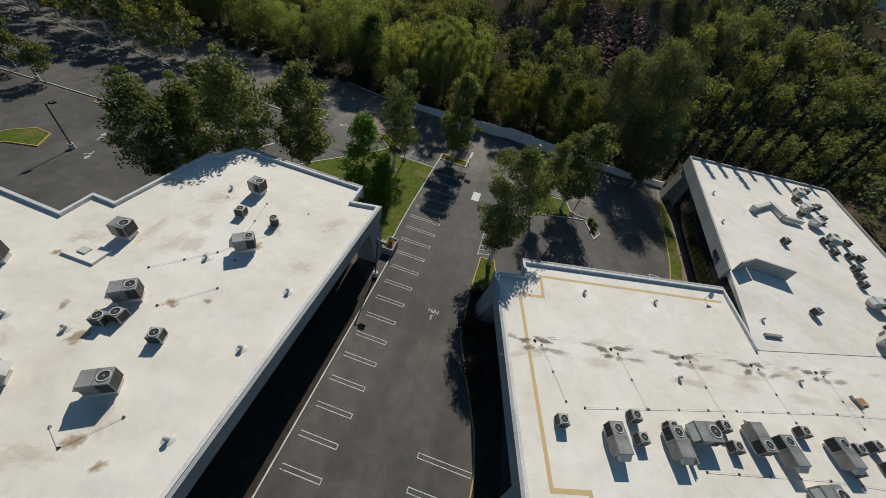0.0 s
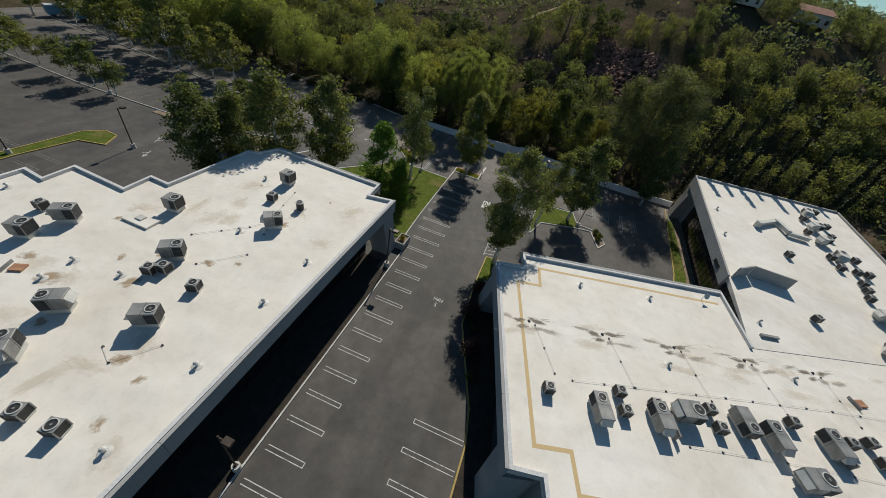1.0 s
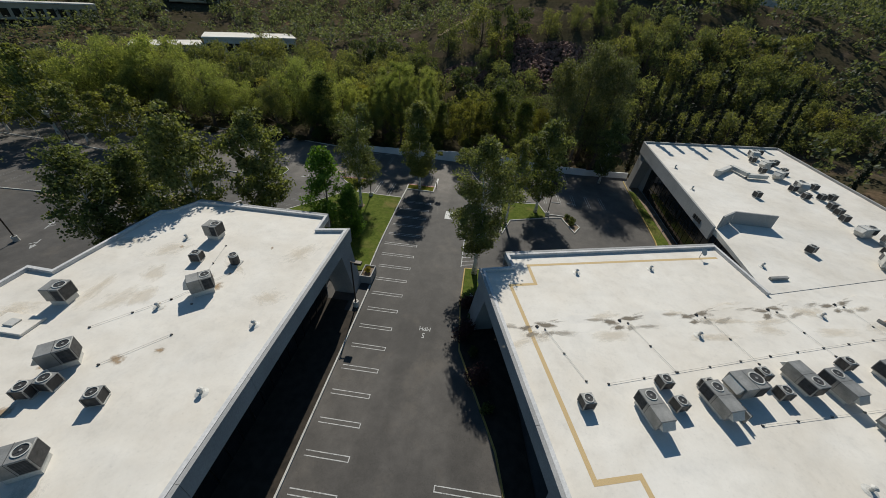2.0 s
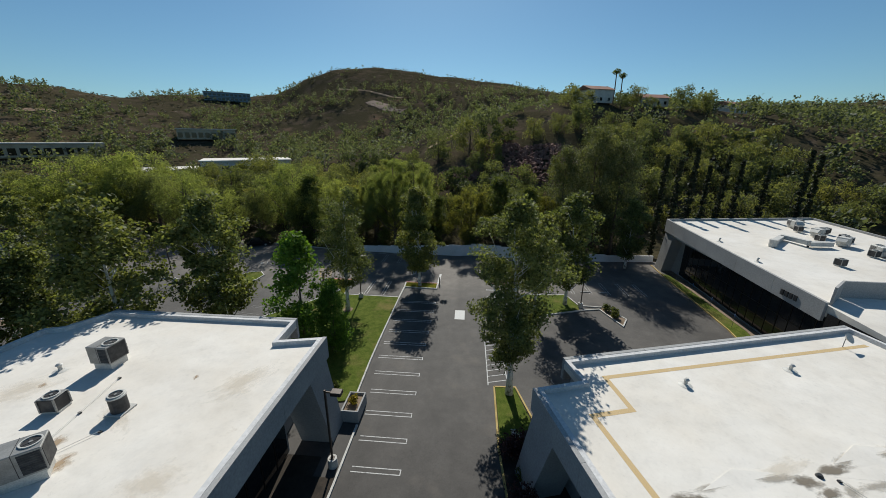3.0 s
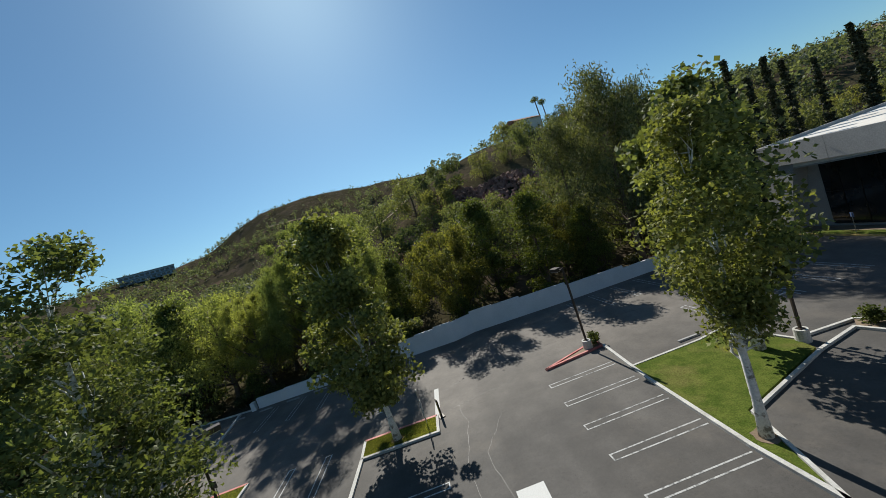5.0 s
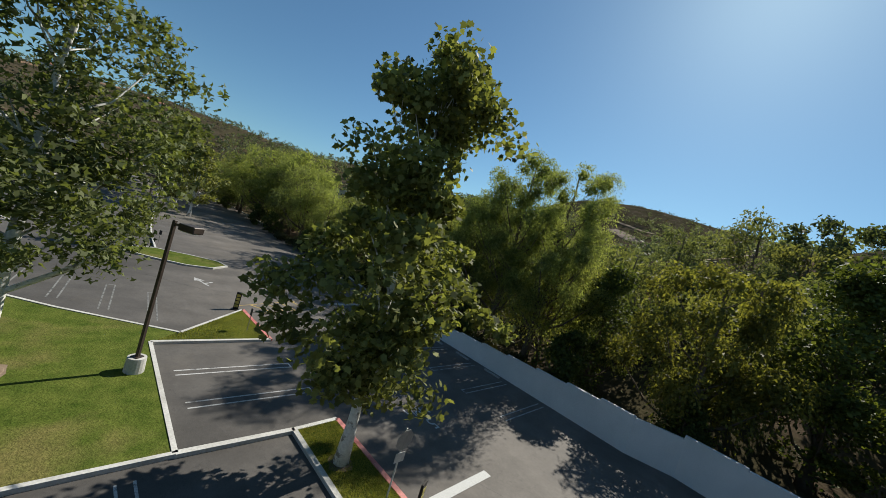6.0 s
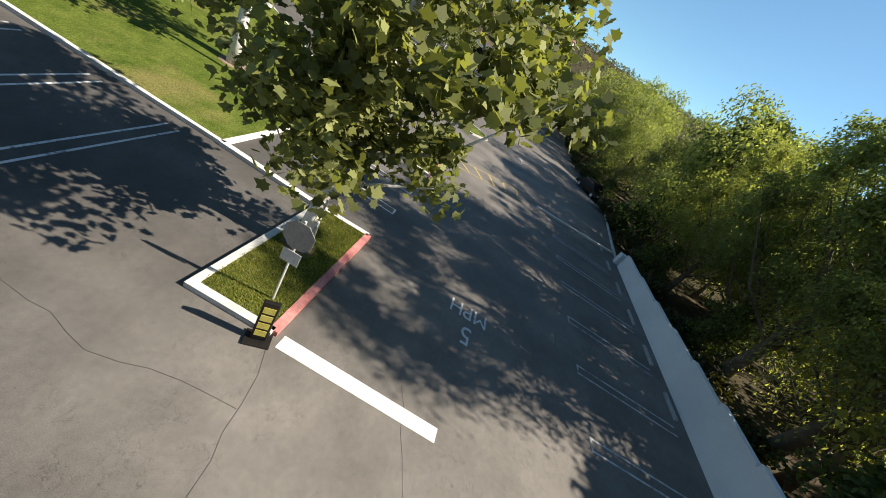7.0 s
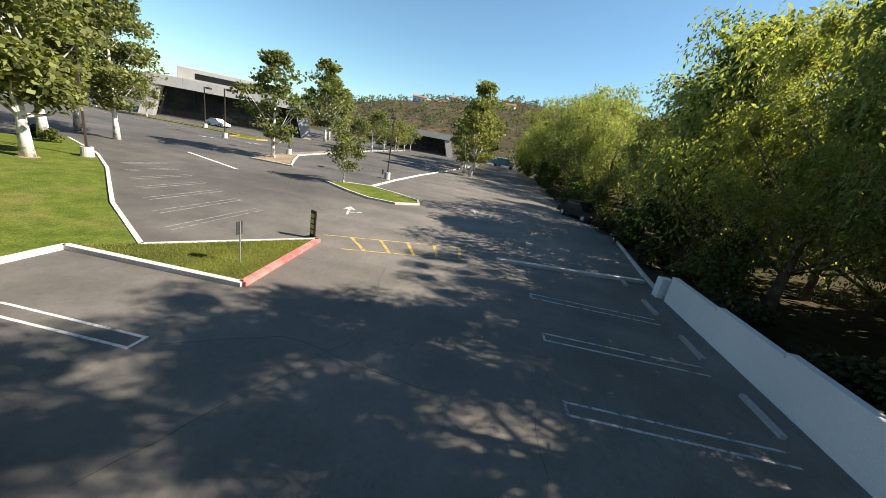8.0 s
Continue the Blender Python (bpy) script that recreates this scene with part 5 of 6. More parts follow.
place_all(condenser("dark square condenser in the roof row"), [
    (21.5, -8.0, ZR, T), (27.7, -5.4, ZR, T), (28.1, -7.1, ZR, T + 4), (30.9, -5.2, ZR, T + 3), (35.8, -3.4, ZR, T), (36.4, -4.9, ZR, T - 5), (43.6, -1.1, ZR, T), (48.5, -0.9, ZR, T), (50.6, 0.1, ZR, T + 8), (50.9, -1.6, ZR, T),
    (56.2, 2.0, ZR, T), (57.8, 2.6, ZR, T), (58.8, 0.9, ZR, T), (65.9, 5.0, ZR, T + 20), (56.7, 6.4, ZR, T), (57.6, 7.6, ZR, T)], 0.9)


def wing_z(x, y):
    return 7.5 + 1.75 * max(0.0, min(1.0, (y - 9) / 42)) + 0.03


place_all(condenser("dark condenser on the sloping wing roof", 1.0, 1.05), [(x, y, wing_z(x, y), a) for x, y, a in (
    (54.8, 31.0, 10), (62.5, 46.3, 0), (65.2, 41.9, 20), (66.1, 50.6, 0), (66.3, 36.0, 5), (66.6, 32.6, 12), (64.6, 17.6, 0), (53.1, 16.8, 30), (63.6, 26.0, 0), (64.9, 14.6, 0), (66.0, 45.6, 9), (61.4, 41.3, 0), (62.3, 34.7, 8), (62.6, 32.2, 0), (65.0, 32.4, 4), (64.4, 29.5, 0), (64.2, 27.9, 12), (62.8, 18.2, 0), (63.0, 16.8, 5), (64.5, 16.4, 0), (63.2, 12.8, 20))], 0.8)
place_all(package_unit("pale package air conditioner on the wing roof", 1.9, 1.3, 0.95, 0.3, METAL_LIGHT), [(x, y, wing_z(x, y), a) for x, y, a in (
    (63.8, 48.6, 80), (63.4, 43.8, 20), (63.8, 35.4, 80), (63.4, 22.4, 15), (64.8, 20.2, 80), (60.7, 15.6, 60), (63.0, 39.4, 30))])


def duct():
    t = thing("roof_duct", "long white sheet-metal duct across the wing roof", "duct")
    pts = [(52.4, 38.2), (56.3, 41.6), (57.2, 38.2), (60.4, 38.4)]
    for i, (p, q) in enumerate(zip(pts, pts[1:])):
        z = wing_z(*p)
        part("duct_run", strip(bmesh.new(), p, q, 0.7, z + 0.15, z + 0.75), METAL_LIGHT, t)
        part("duct_foot", box(bmesh.new(), p[0] - 0.1, p[0] + 0.1, p[1] - 0.1, p[1] + 0.1, z - 0.03, z + 0.15), METAL_DARK, t)
    part("duct_elbow", cyl(bmesh.new(), 52.3, 38.0, wing_z(52, 38), wing_z(52, 38) + 1.0, 0.5), METAL_LIGHT, t)


duct()


def roof_vent(label="small white plumbing vent in a flashed collar"):
    t = thing("roof_vent", label, "vent", group="roof vents")
    part("flashing", cyl(bmesh.new(), 0, 0, 0, 0.06, 0.42, 0.2, 14), METAL_LIGHT, t)
    part("pipe", cyl(bmesh.new(), 0, 0, 0.06, 0.42, 0.11, n=12), METAL_LIGHT, t)
    part("cap", cyl(bmesh.new(), 0, 0, 0.42, 0.54, 0.2, 0.08, 12), METAL_LIGHT, t)
    return t


place_all(roof_vent(), [(x, y, ZL, 0) for x, y in ((-4.15, -5.8), (-4.2, -11.8), (-4.15, -18.6), (-4.2, -24.9), (-16.2, -14.9), (-20.6, -17.9), (-20.7, -15.5), (-12.7, -5.4), (-35.4, -11.7), (-30.5, -21.6), (-25.6, -24.0), (-17.5, 4.0))]
          + [(x, y, ZR, 0) for x, y in ((23.7, 7.4), (32.1, 9.7), (37.8, -10.9), (44.9, -9.1), (58.8, -5.4), (33.0, 0.4), (46.5, 5.2))]
          + [(x, y, wing_z(x, y), 0) for x, y in ((45.6, 31.5), (46.2, 39.7), (45.3, 12.6))])


def grime(name, c, strength=0.85):
    """Thin dirt that fades out towards its ragged edge."""
    m, nt, b = material(name, 0.95)
    b.inputs["Base Color"].default_value = (*c, 1)
    tc, ln, oi = nt.nodes.new("ShaderNodeTexCoord"), nt.nodes.new("ShaderNodeVectorMath"), nt.nodes.new("ShaderNodeObjectInfo")
    ln.operation = "LENGTH"
    nt.links.new(tc.outputs["Object"], ln.inputs[0])
    nz = nt.nodes.new("ShaderNodeTexNoise")
    nz.noise_dimensions = "4D"
    nz.inputs["Scale"].default_value, nz.inputs["Detail"].default_value, nz.inputs["Roughness"].default_value = 1.6, 8.0, 0.7
    w = nt.nodes.new("ShaderNodeMath")
    w.operation = "MULTIPLY"
    w.inputs[1].default_value = 37.0
    nt.links.new(oi.outputs["Random"], w.inputs[0])
    nt.links.new(w.outputs[0], nz.inputs["W"])
    nt.links.new(tc.outputs["Object"], nz.inputs["Vector"])
    edge = nt.nodes.new("ShaderNodeMath")
    edge.operation = "MULTIPLY_ADD"
    edge.inputs[1].default_value = -0.42
    nt.links.new(ln.outputs["Value"], edge.inputs[0])
    nt.links.new(nz.outputs[0], edge.inputs[2])
    fac = ramp(nt, edge.outputs[0], [(0.18, (0.0,)), (0.42, (strength,))])
    tr, mx = nt.nodes.new("ShaderNodeBsdfTransparent"), nt.nodes.new("ShaderNodeMixShader")
    nt.links.new(fac, mx.inputs[0])
    nt.links.new(tr.outputs[0], mx.inputs[1])
    nt.links.new(b.outputs[0], mx.inputs[2])
    nt.links.new(mx.outputs[0], nt.nodes["Material Output"].inputs[0])
    return m


def halo(x, y, r, mat, name="roof_stain", label="dark ponding stain on the white roof", z=ZL, ry=None, turn=0.0):
    """A thin ragged patch of grime lying on the roof."""
    bm = bmesh.new()
    bm.faces.new([bm.verts.new((math.cos(6.283 * i / 20), math.sin(6.283 * i / 20), 0)) for i in range(20)])
    ob = tagged(part(name, bm, mat), label, "stain", kind="structure")
    ob.matrix_basis = pose(x, y, z + 0.004, 0, 0, turn) @ Matrix.Diagonal((r, ry or r * 0.8, 1, 1))
    return ob


STAIN, STAIN_SOFT, STAIN_TAN = grime("roof_grime", (0.20, 0.17, 0.13), 0.9), grime("faint_roof_grime", (0.36, 0.33, 0.28), 0.6), grime("tan_roof_stain", (0.38, 0.27, 0.16), 0.7)
g = random.Random(12)
for i in range(5):
    cx, cy = rb(-0.2 + 7.9 * i, -10.4)
    for k, (u, v, r, q, m) in enumerate(((0.95, 0.12, 1.15, 0.42, STAIN), (-0.85, -0.1, 1.0, 0.4, STAIN), (0.5, -0.9, 0.9, 0.5, STAIN_SOFT), (-0.6, -0.8, 0.8, 0.4, STAIN), (2.4, 0.5, 1.4, 0.3, STAIN_SOFT), (-2.4, 0.3, 1.4, 0.3, STAIN_SOFT), (2.2, -0.9, 1.3, 0.35, STAIN_SOFT))):
        x, y = rb(-0.2 + 7.9 * i + u + g.uniform(-0.2, 0.2), -10.4 + v)
        halo(x, y, r * g.uniform(0.85, 1.3), m, z=ZR + 0.0006 * k, ry=q * g.uniform(0.9, 1.4), turn=RB_TURN + g.uniform(-14, 14))
    t = thing("roof_drain", "dark cast roof drain between stains", "drain", (cx, cy, ZR), group="roof drains")
    part("strainer", cyl(bmesh.new(), 0, 0, 0, 0.12, 0.17, 0.1, 12), METAL_DARK, t)
for x, y, r in ((-9.9, -2.4, 0.9), (-20.3, -17.6, 1.2), (-9.0, -20.4, 0.8), (-11.6, -10.4, 0.7), (-6.0, -24.0, 0.6), (-16.4, -20.6, 0.7), (-14.9, -15.1, 0.9), (-24.0, -16.8, 0.8), (-11.3, -1.2, 0.6), (-12.6, -5.4, 0.45), (-13.1, -5.0, 0.3), (-15.8, -11.6, 0.5), (-9.4, -9.2, 0.4), (-6.6, -21.0, 0.5), (-18.2, -13.4, 0.6), (-23.4, -9.8, 0.5), (-27.4, -15.2, 0.6), (-8.2, 4.2, 0.25), (-17.0, 2.6, 0.3)):
    halo(x, y, r * 1.25, STAIN_TAN, ry=r * 0.85, turn=47 * r * 10, label="faint brown stain on the white roof")

STAIN_CREAM = grime("cream_roof_dust", (0.62, 0.54, 0.42), 0.3)
g = random.Random(31)
for i in range(26):
    halo(g.uniform(-27, -4), g.uniform(-28, 5), g.uniform(1.2, 3.0), STAIN_CREAM, z=ZL + 0.0008 + 0.0003 * i, ry=g.uniform(0.6, 1.6), turn=g.uniform(0, 180), label="cream dust stain on the white roof")
for i in range(18):
    x, y = rb(g.uniform(-2, 40), -10.4 + g.uniform(-3.5, 1.6))
    halo(x, y, g.uniform(1.5, 3.4), STAIN_CREAM, z=ZR + 0.005 + 0.0003 * i, ry=g.uniform(0.4, 1.0), turn=RB_TURN + g.uniform(-12, 12), label="cream dust stain on the white roof")


def conduit(pts, z, label="thin pale pipe run on small dark blocks"):
    t = thing("roof_pipe", label, "pipe", group="roof pipes")
    for p, q in zip(pts, pts[1:]):
        part("pipe_run", tube(bmesh.new(), [(*p, z + 0.088), (*q, z + 0.088)], [0.013, 0.013], 6), METAL_LIGHT, t)
        n = max(1, int(math.dist(p, q) / 2.6))
        for i in range(n + 1):
            x, y = p[0] + (q[0] - p[0]) * i / n, p[1] + (q[1] - p[1]) * i / n
            part("pipe_block", box(bmesh.new(), x - 0.08, x + 0.08, y - 0.06, y + 0.06, z, z + 0.08), METAL_DARK, t)


conduit([(-12.9, 3.6), (-11.6, -2.2), (-10.4, -4.6)], ZL)
conduit([(-16.0, -8.2), (-12.4, -4.4), (-9.8, -0.4)], ZL)
conduit([(-10.9, -20.2), (-9.4, -20.9), (-7.6, -18.4)], ZL)
conduit([(-12.4, -11.0), (-9.6, -7.8)], ZL)
for i in range(5):
    conduit([rb(0.4 + 7.9 * i, -10.8), rb(1.6 + 7.6 * i, -16.0)], ZR)
conduit([rb(12.4, -20.6), rb(24.0, -20.6), rb(36.0, -21.4)], ZR)
conduit([rb(3.2, -16.4), rb(18.5, -15.4), rb(30, -14.8), rb(45, -14.6)], ZR)
conduit([rb(25, -22.6), rb(40, -22.8)], ZR)


def hatch(x, y, z, a):
    t = thing("roof_hatch", "low white raised pad with a vent on the roof", "roof hatch", (x, y, z), a)
    part("pad", box(bmesh.new(), -1.6, 1.6, -0.9, 0.9, 0, 0.22, 0.02), ROOF, t)
    part("lid", box(bmesh.new(), -0.5, 0.3, -0.35, 0.35, 0.22, 0.34, 0.02), METAL_LIGHT, t)


hatch(-21.4, -8.9, ZL, 0)
for x, y, z in ((-23.1, -18.0, ZL), (52.8, 5.3, ZR)):
    t = thing("rusty_pan", "rusty drip pan with old pipe frames", "equipment", (x, y, z), 25)
    part("pan", box(bmesh.new(), -0.5, 0.5, -0.4, 0.4, 0.0, 0.16, 0.02), RUST, t)
    part("rail", box(bmesh.new(), -0.9, -0.8, -0.7, 0.7, 0.0, 0.3), METAL, t)
for k, (x, y) in enumerate(((-23.6, -20.6), (-24.4, -21.8), (-22.6, -22.2))):
    t = thing("pipe_rack", "disused pipe frame lying on the roof", "equipment", (x, y, ZL), 30 * k, group="pipe racks")
    for i in range(3):
        part("pipe", tube(bmesh.new(), [(-0.9, 0.35 * i - 0.35, 0.12 + 0.1 * (i % 2)), (0.9, 0.35 * i - 0.3, 0.2)], [0.05, 0.05], 6), METAL, t)
    part("block", box(bmesh.new(), -0.35, 0.25, -0.5, 0.5, 0, 0.11), METAL_DARK, t)
for u in (11.2, 27.0, 38.5):
    x, y = rb(u, -19.4)
    t = thing("electrical_rack", "small rack of switch boxes on the roof", "equipment", (x, y, ZR), T, group="switch racks")
    part("frame", box(bmesh.new(), -0.06, 0.06, -0.9, 0.9, 0.0, 0.9), METAL, t)
    for i in range(4):
        part("switch_box", box(bmesh.new(), 0.06, 0.26, -0.85 + 0.45 * i, -0.52 + 0.45 * i, 0.35, 0.8, 0.01), METAL_DARK, t)
bm = bmesh.new()
t = thing("roof_scupper", "grey box gutter end at the inner roof corner", "gutter", (45.0, 10.3, 7.6), 15)
part("trough", box(bmesh.new(), -0.3, 1.9, -0.18, 0.18, 0, 0.3, 0.02), METAL, t)
t = thing("satellite_dish", "small satellite dish on a tripod", "satellite dish", (*rb(23.0, -1.9), ZR))
part("mast", tube(bmesh.new(), [(0, 0, 0), (0, 0, 0.8)], [0.03, 0.03], 6), METAL, t)
part("dish", tube(bmesh.new(), [(0, 0, 0.75), (0.06, -0.1, 0.85), (0.1, -0.18, 0.92)], [0.05, 0.3, 0.42], 14), METAL_LIGHT, t)


# ---- lamps, signs and planting ----
def street_lamp(h=6.6, label="brown shoebox car park lamp on a white drum base"):
    t = thing("parking_lamp", label, "lamp post", group="car park lamps")
    part("base", cyl(bmesh.new(), 0, 0, -0.1, 0.75, 0.36, 0.33, 18), KERB, t, "white concrete drum base")
    part("base_plate", box(bmesh.new(), -0.16, 0.16, -0.16, 0.16, 0.75, 0.79), POLE, t)
    part("pole", box(bmesh.new(), -0.065, 0.065, -0.065, 0.065, 0.79, h, 0.01), POLE, t)
    part("arm", box(bmesh.new(), 0.06, 0.5, -0.04, 0.04, h - 0.2, h - 0.1), POLE, t)
    hd = part("head", box(bmesh.new(), 0.45, 1.2, -0.27, 0.27, h - 0.28, h, 0.03), POLE, t)
    part("lens", box(bmesh.new(), 0.52, 1.12, -0.21, 0.21, h - 0.31, h - 0.275), LENS, hd, "pale glass lens")
    return t


place_all(street_lamp(6.7), [(-7.1, 33.5, 0, 35), (16.5, 41.55, 0, 110), (25.25, 33.45, 0, 265), (-39.9, 36.4, 0, 200), (-21.95, 20.9, 0, 40), (-50.0, 9.2, 0, 90), (-0.45, 5.6, 0, 0), (0.0, -21.4, 0, 0), (-44.7, 22.0, 0, 60),
                              (-59.6, -1.8, 0, 90), (-72, 21.6, 0, 30), (-78, 42.4, 0, 0), (-104, 45.0, 0, 0)])


def octagon_sign():
    t = thing("stop_sign", "grey back of an octagonal sign on a thin post", "road sign", (3.2, 39.35, 0.1))
    part("post", tube(bmesh.new(), [(0, 0, -0.1), (0, 0, 2.55)], [0.03, 0.03], 8), METAL_LIGHT, t)
    bm = bmesh.new()
    vs = [(0.04, 0.38 * math.cos(math.radians(22.5 + 45 * k)), 2.15 + 0.38 * math.sin(math.radians(22.5 + 45 * k))) for k in range(8)]
    a, b = [bm.verts.new(v) for v in vs], [bm.verts.new((v[0] + 0.012, v[1], v[2])) for v in vs]
    bm.faces.new(a[::-1])
    bm.faces.new(b)
    for k in range(8):
        bm.faces.new((a[k], a[(k + 1) % 8], b[(k + 1) % 8], b[k]))
    part("plate", bm, METAL, t, "bare grey metal plate")
    part("lower_plate", box(bmesh.new(), 0.035, 0.047, -0.22, 0.22, 1.35, 1.7), METAL_LIGHT, t)


octagon_sign()


def rail_sign(x, y, a):
    t = thing("pylon_sign", "narrow black pylon sign with yellow bars", "sign", (x, y, 0), a, group="pylon signs")
    part("foot", box(bmesh.new(), -0.28, 0.28, -0.2, 0.2, 0, 0.06, 0.01), FRAME_DARK, t)
    part("board", box(bmesh.new(), -0.17, 0.17, -0.045, 0.045, 0.06, 1.3, 0.015), FRAME_DARK, t)
    for i in range(4):
        for sy in (-1, 1):
            part("text_bar", box(bmesh.new(), -0.12, 0.12, sy * 0.05 - 0.004, sy * 0.05 + 0.004, 0.22 + 0.25 * i, 0.4 + 0.25 * i), SIGN_YELLOW, t)


SIGN_YELLOW = mottled("sign_yellow", (0.42, 0.36, 0.06), (0.55, 0.47, 0.12), 4.0, 30.0, 0.5, bumps=0.0)
rail_sign(4.25, 39.75, -70)
rail_sign(-15.6, 39.7, 60)
for x, y, a in ((-11.4, 39.2, 0), (-34.4, 37.4, 40)):
    t = thing("parking_sign", "thin post with a small blue-grey plate", "road sign", (x, y, 0.08), a, group="bay signs")
    part("post", tube(bmesh.new(), [(0, 0, -0.05), (0, 0, 1.5)], [0.025, 0.025], 8), METAL, t)
    part("plate", box(bmesh.new(), -0.15, 0.15, -0.03, -0.015, 1.05, 1.5, 0.003), METAL_DARK, t)
for k in range(4):
    x, y = 43.2 + 0.35 * k, 29.5 + 5.0 * k
    t = thing("parking_sign", "accessible-bay sign post before the office wing", "road sign", (x, y, 0.05), 80, group="bay signs")
    part("post", tube(bmesh.new(), [(0, 0, -0.05), (0, 0, 1.9)], [0.025, 0.025], 8), METAL, t)
    part("plate", box(bmesh.new(), -0.15, 0.15, -0.03, -0.015, 1.45, 1.9, 0.003), LINE_BLUE, t)


def shrub(name, label, seed, r, h, mat, n, size, at=(0, 0, 0), group="shrubs"):
    g = np.random.default_rng(seed)
    t = thing(name, label, "shrub", at, group=group)
    clumps = in_ball(g, 26) * (r * 0.7, r * 0.7, h * 0.4) + (0, 0, h * 0.5)
    pts = np.repeat(clumps, n // 26, axis=0)
    pts = pts + in_ball(g, len(pts)) * (r * 0.38, r * 0.38, h * 0.26)
    pts[:, 2] = np.maximum(pts[:, 2], 0.02)
    part("foliage", quads_mesh("foliage", leaves_at(g, pts, size, DIAMOND), 4, mat), mat, t)
    for k in range(3):
        part("stem", tube(bmesh.new(), [(0.03 * k, 0, -0.1), tuple(clumps[k] * (0.5, 0.5, 0.5)), tuple(clumps[k])], [0.04, 0.025, 0.01], 5), BARK, t)
    return t


def planter(x, y):
    t = thing("planter_box", "square concrete planter by the office corner", "planter", (x, y, 0))
    for x0, x1, y0, y1 in ((-0.75, 0.75, -1.2, -1.06), (-0.75, 0.75, 1.06, 1.2), (-0.75, -0.61, -1.06, 1.06), (0.61, 0.75, -1.06, 1.06)):
        part("side", box(bmesh.new(), x0, x1, y0, y1, -0.1, 1.15, 0.015), CONCRETE, t)
    part("soil", box(bmesh.new(), -0.6, 0.6, -1.05, 1.05, 0, 0.95), DIRT, t)


planter(-0.6, 10.9)
LEAF_GOLD = leaf("golden_leaf", (0.16, 0.15, 0.02), (0.36, 0.27, 0.03), 0.35)
shrub("golden_shrub", "yellow-green shrub growing in the planter", 51, 0.55, 0.8, LEAF_GOLD, 520, 0.13, (-0.6, 10.9, 0.95))
s1 = shrub("shrub", "dark green shrub on the planting strip", 52, 0.8, 1.0, LEAF_DARK, 780, 0.15)
place_all(s1, [(13.1, 8.0, 0.08, 0), (13.4, 5.6, 0.08, 50), (13.0, 3.2, 0.08, 100), (13.8, 0.8, 0.08, 10), (14.6, -2.2, 0.08, 70), (15.4, -5.2, 0.08, 130), (29.0, 30.6, 0.08, 20), (29.3, 31.8, 0.08, 90), (28.6, 32.6, 0.08, 33),
               (-3.4, 13.2, 0.08, 0), (-5.8, 12.9, 0.08, 60), (-8.6, 12.8, 0.08, 110), (17.25, 41.85, 0.06, 0), (-24.6, 13.4, 0.06, 0), (-24.0, 15.4, 0.06, 40)])
s2 = shrub("plum_shrub", "dark purple-leaved shrub by the office corner", 53, 1.5, 2.6, LEAF_PLUM, 1560, 0.16)
place_all(s2, [(12.8, 7.2, 0.05, 0), (12.7, 2.8, 0.05, 80), (14.4, -2.6, 0.05, 30)])
s3 = shrub("white_flower_shrub", "shrub with pale blossom before the pier", 54, 0.55, 0.8, LENS, 260, 0.1)
place_all(s3, [(13.2, 9.2, 0.08, 0)])
s4 = shrub("brush", "olive brush at the top of the wall", 55, 1.5, 1.5, LEAF_SHRUB, 1040, 0.26)
rng = random.Random(8)
place_all(s4, [(x + rng.uniform(-1, 1), 58.2 + rng.uniform(0, 1.4), land(x, 59) + 0.02, rng.uniform(0, 360)) for x in range(-60, 44, 4)])


# ---- vehicles ----
def car(label, at, turn, paint_mat, ln=4.6, w=1.82, h=1.48):
    t = thing("parked_car", label, "car", (*at, 0), turn, group="parked cars")
    bm = bmesh.new()
    prof = [(-ln / 2, 0.35), (-ln / 2 + 0.05, 0.85), (-ln / 2 + 0.75, 0.95), (-ln / 2 + 1.15, h - 0.05), (ln / 2 - 1.95, h), (ln / 2 - 1.15, 0.95), (ln / 2 - 0.1, 0.78), (ln / 2, 0.35)]
    left = [bm.verts.new((x, -w / 2 + (0.16 if z > 1.0 else 0.0), z)) for x, z in prof]
    right = [bm.verts.new((x, w / 2 - (0.16 if z > 1.0 else 0.0), z)) for x, z in prof]
    bm.faces.new(left)
    bm.faces.new(right[::-1])
    for k in range(len(prof)):
        bm.faces.new((left[k], right[k], right[(k + 1) % len(prof)], left[(k + 1) % len(prof)]))
    bmesh.ops.bevel(bm, geom=bm.edges[:], offset=0.05, segments=2, affect="EDGES")
    part("body", bm, paint_mat, t)
    for sy in (-1, 1):
        part("side_window", box(bmesh.new(), -ln / 2 + 1.2, ln / 2 - 1.9, sy * (w / 2 - 0.115) - 0.02, sy * (w / 2 - 0.115) + 0.02, 0.98, h - 0.16, 0.01), GLASS, t)
        for x in (-ln / 2 + 0.9, ln / 2 - 0.95):
            wh = part("wheel", tube(bmesh.new(), [(x, sy * (w / 2 - 0.2), 0.33), (x, sy * (w / 2 + 0.02), 0.33)], [0.33, 0.33], 18), METAL_DARK, t)
            part("rim", tube(bmesh.new(), [(x, sy * (w / 2 + 0.02), 0.33), (x, sy * (w / 2 + 0.035), 0.33)], [0.2, 0.17], 14), METAL_LIGHT, wh)
        part("headlight", box(bmesh.new(), ln / 2 - 0.2, ln / 2 + 0.01, sy * w * 0.36 - 0.2, sy * w * 0.36 + 0.2, 0.6, 0.74, 0.02), LENS, t)
        part("tail_light", box(bmesh.new(), -ln / 2 - 0.01, -ln / 2 + 0.12, sy * w * 0.4 - 0.14, sy * w * 0.4 + 0.14, 0.65, 0.85, 0.02), RUST, t)
    return t


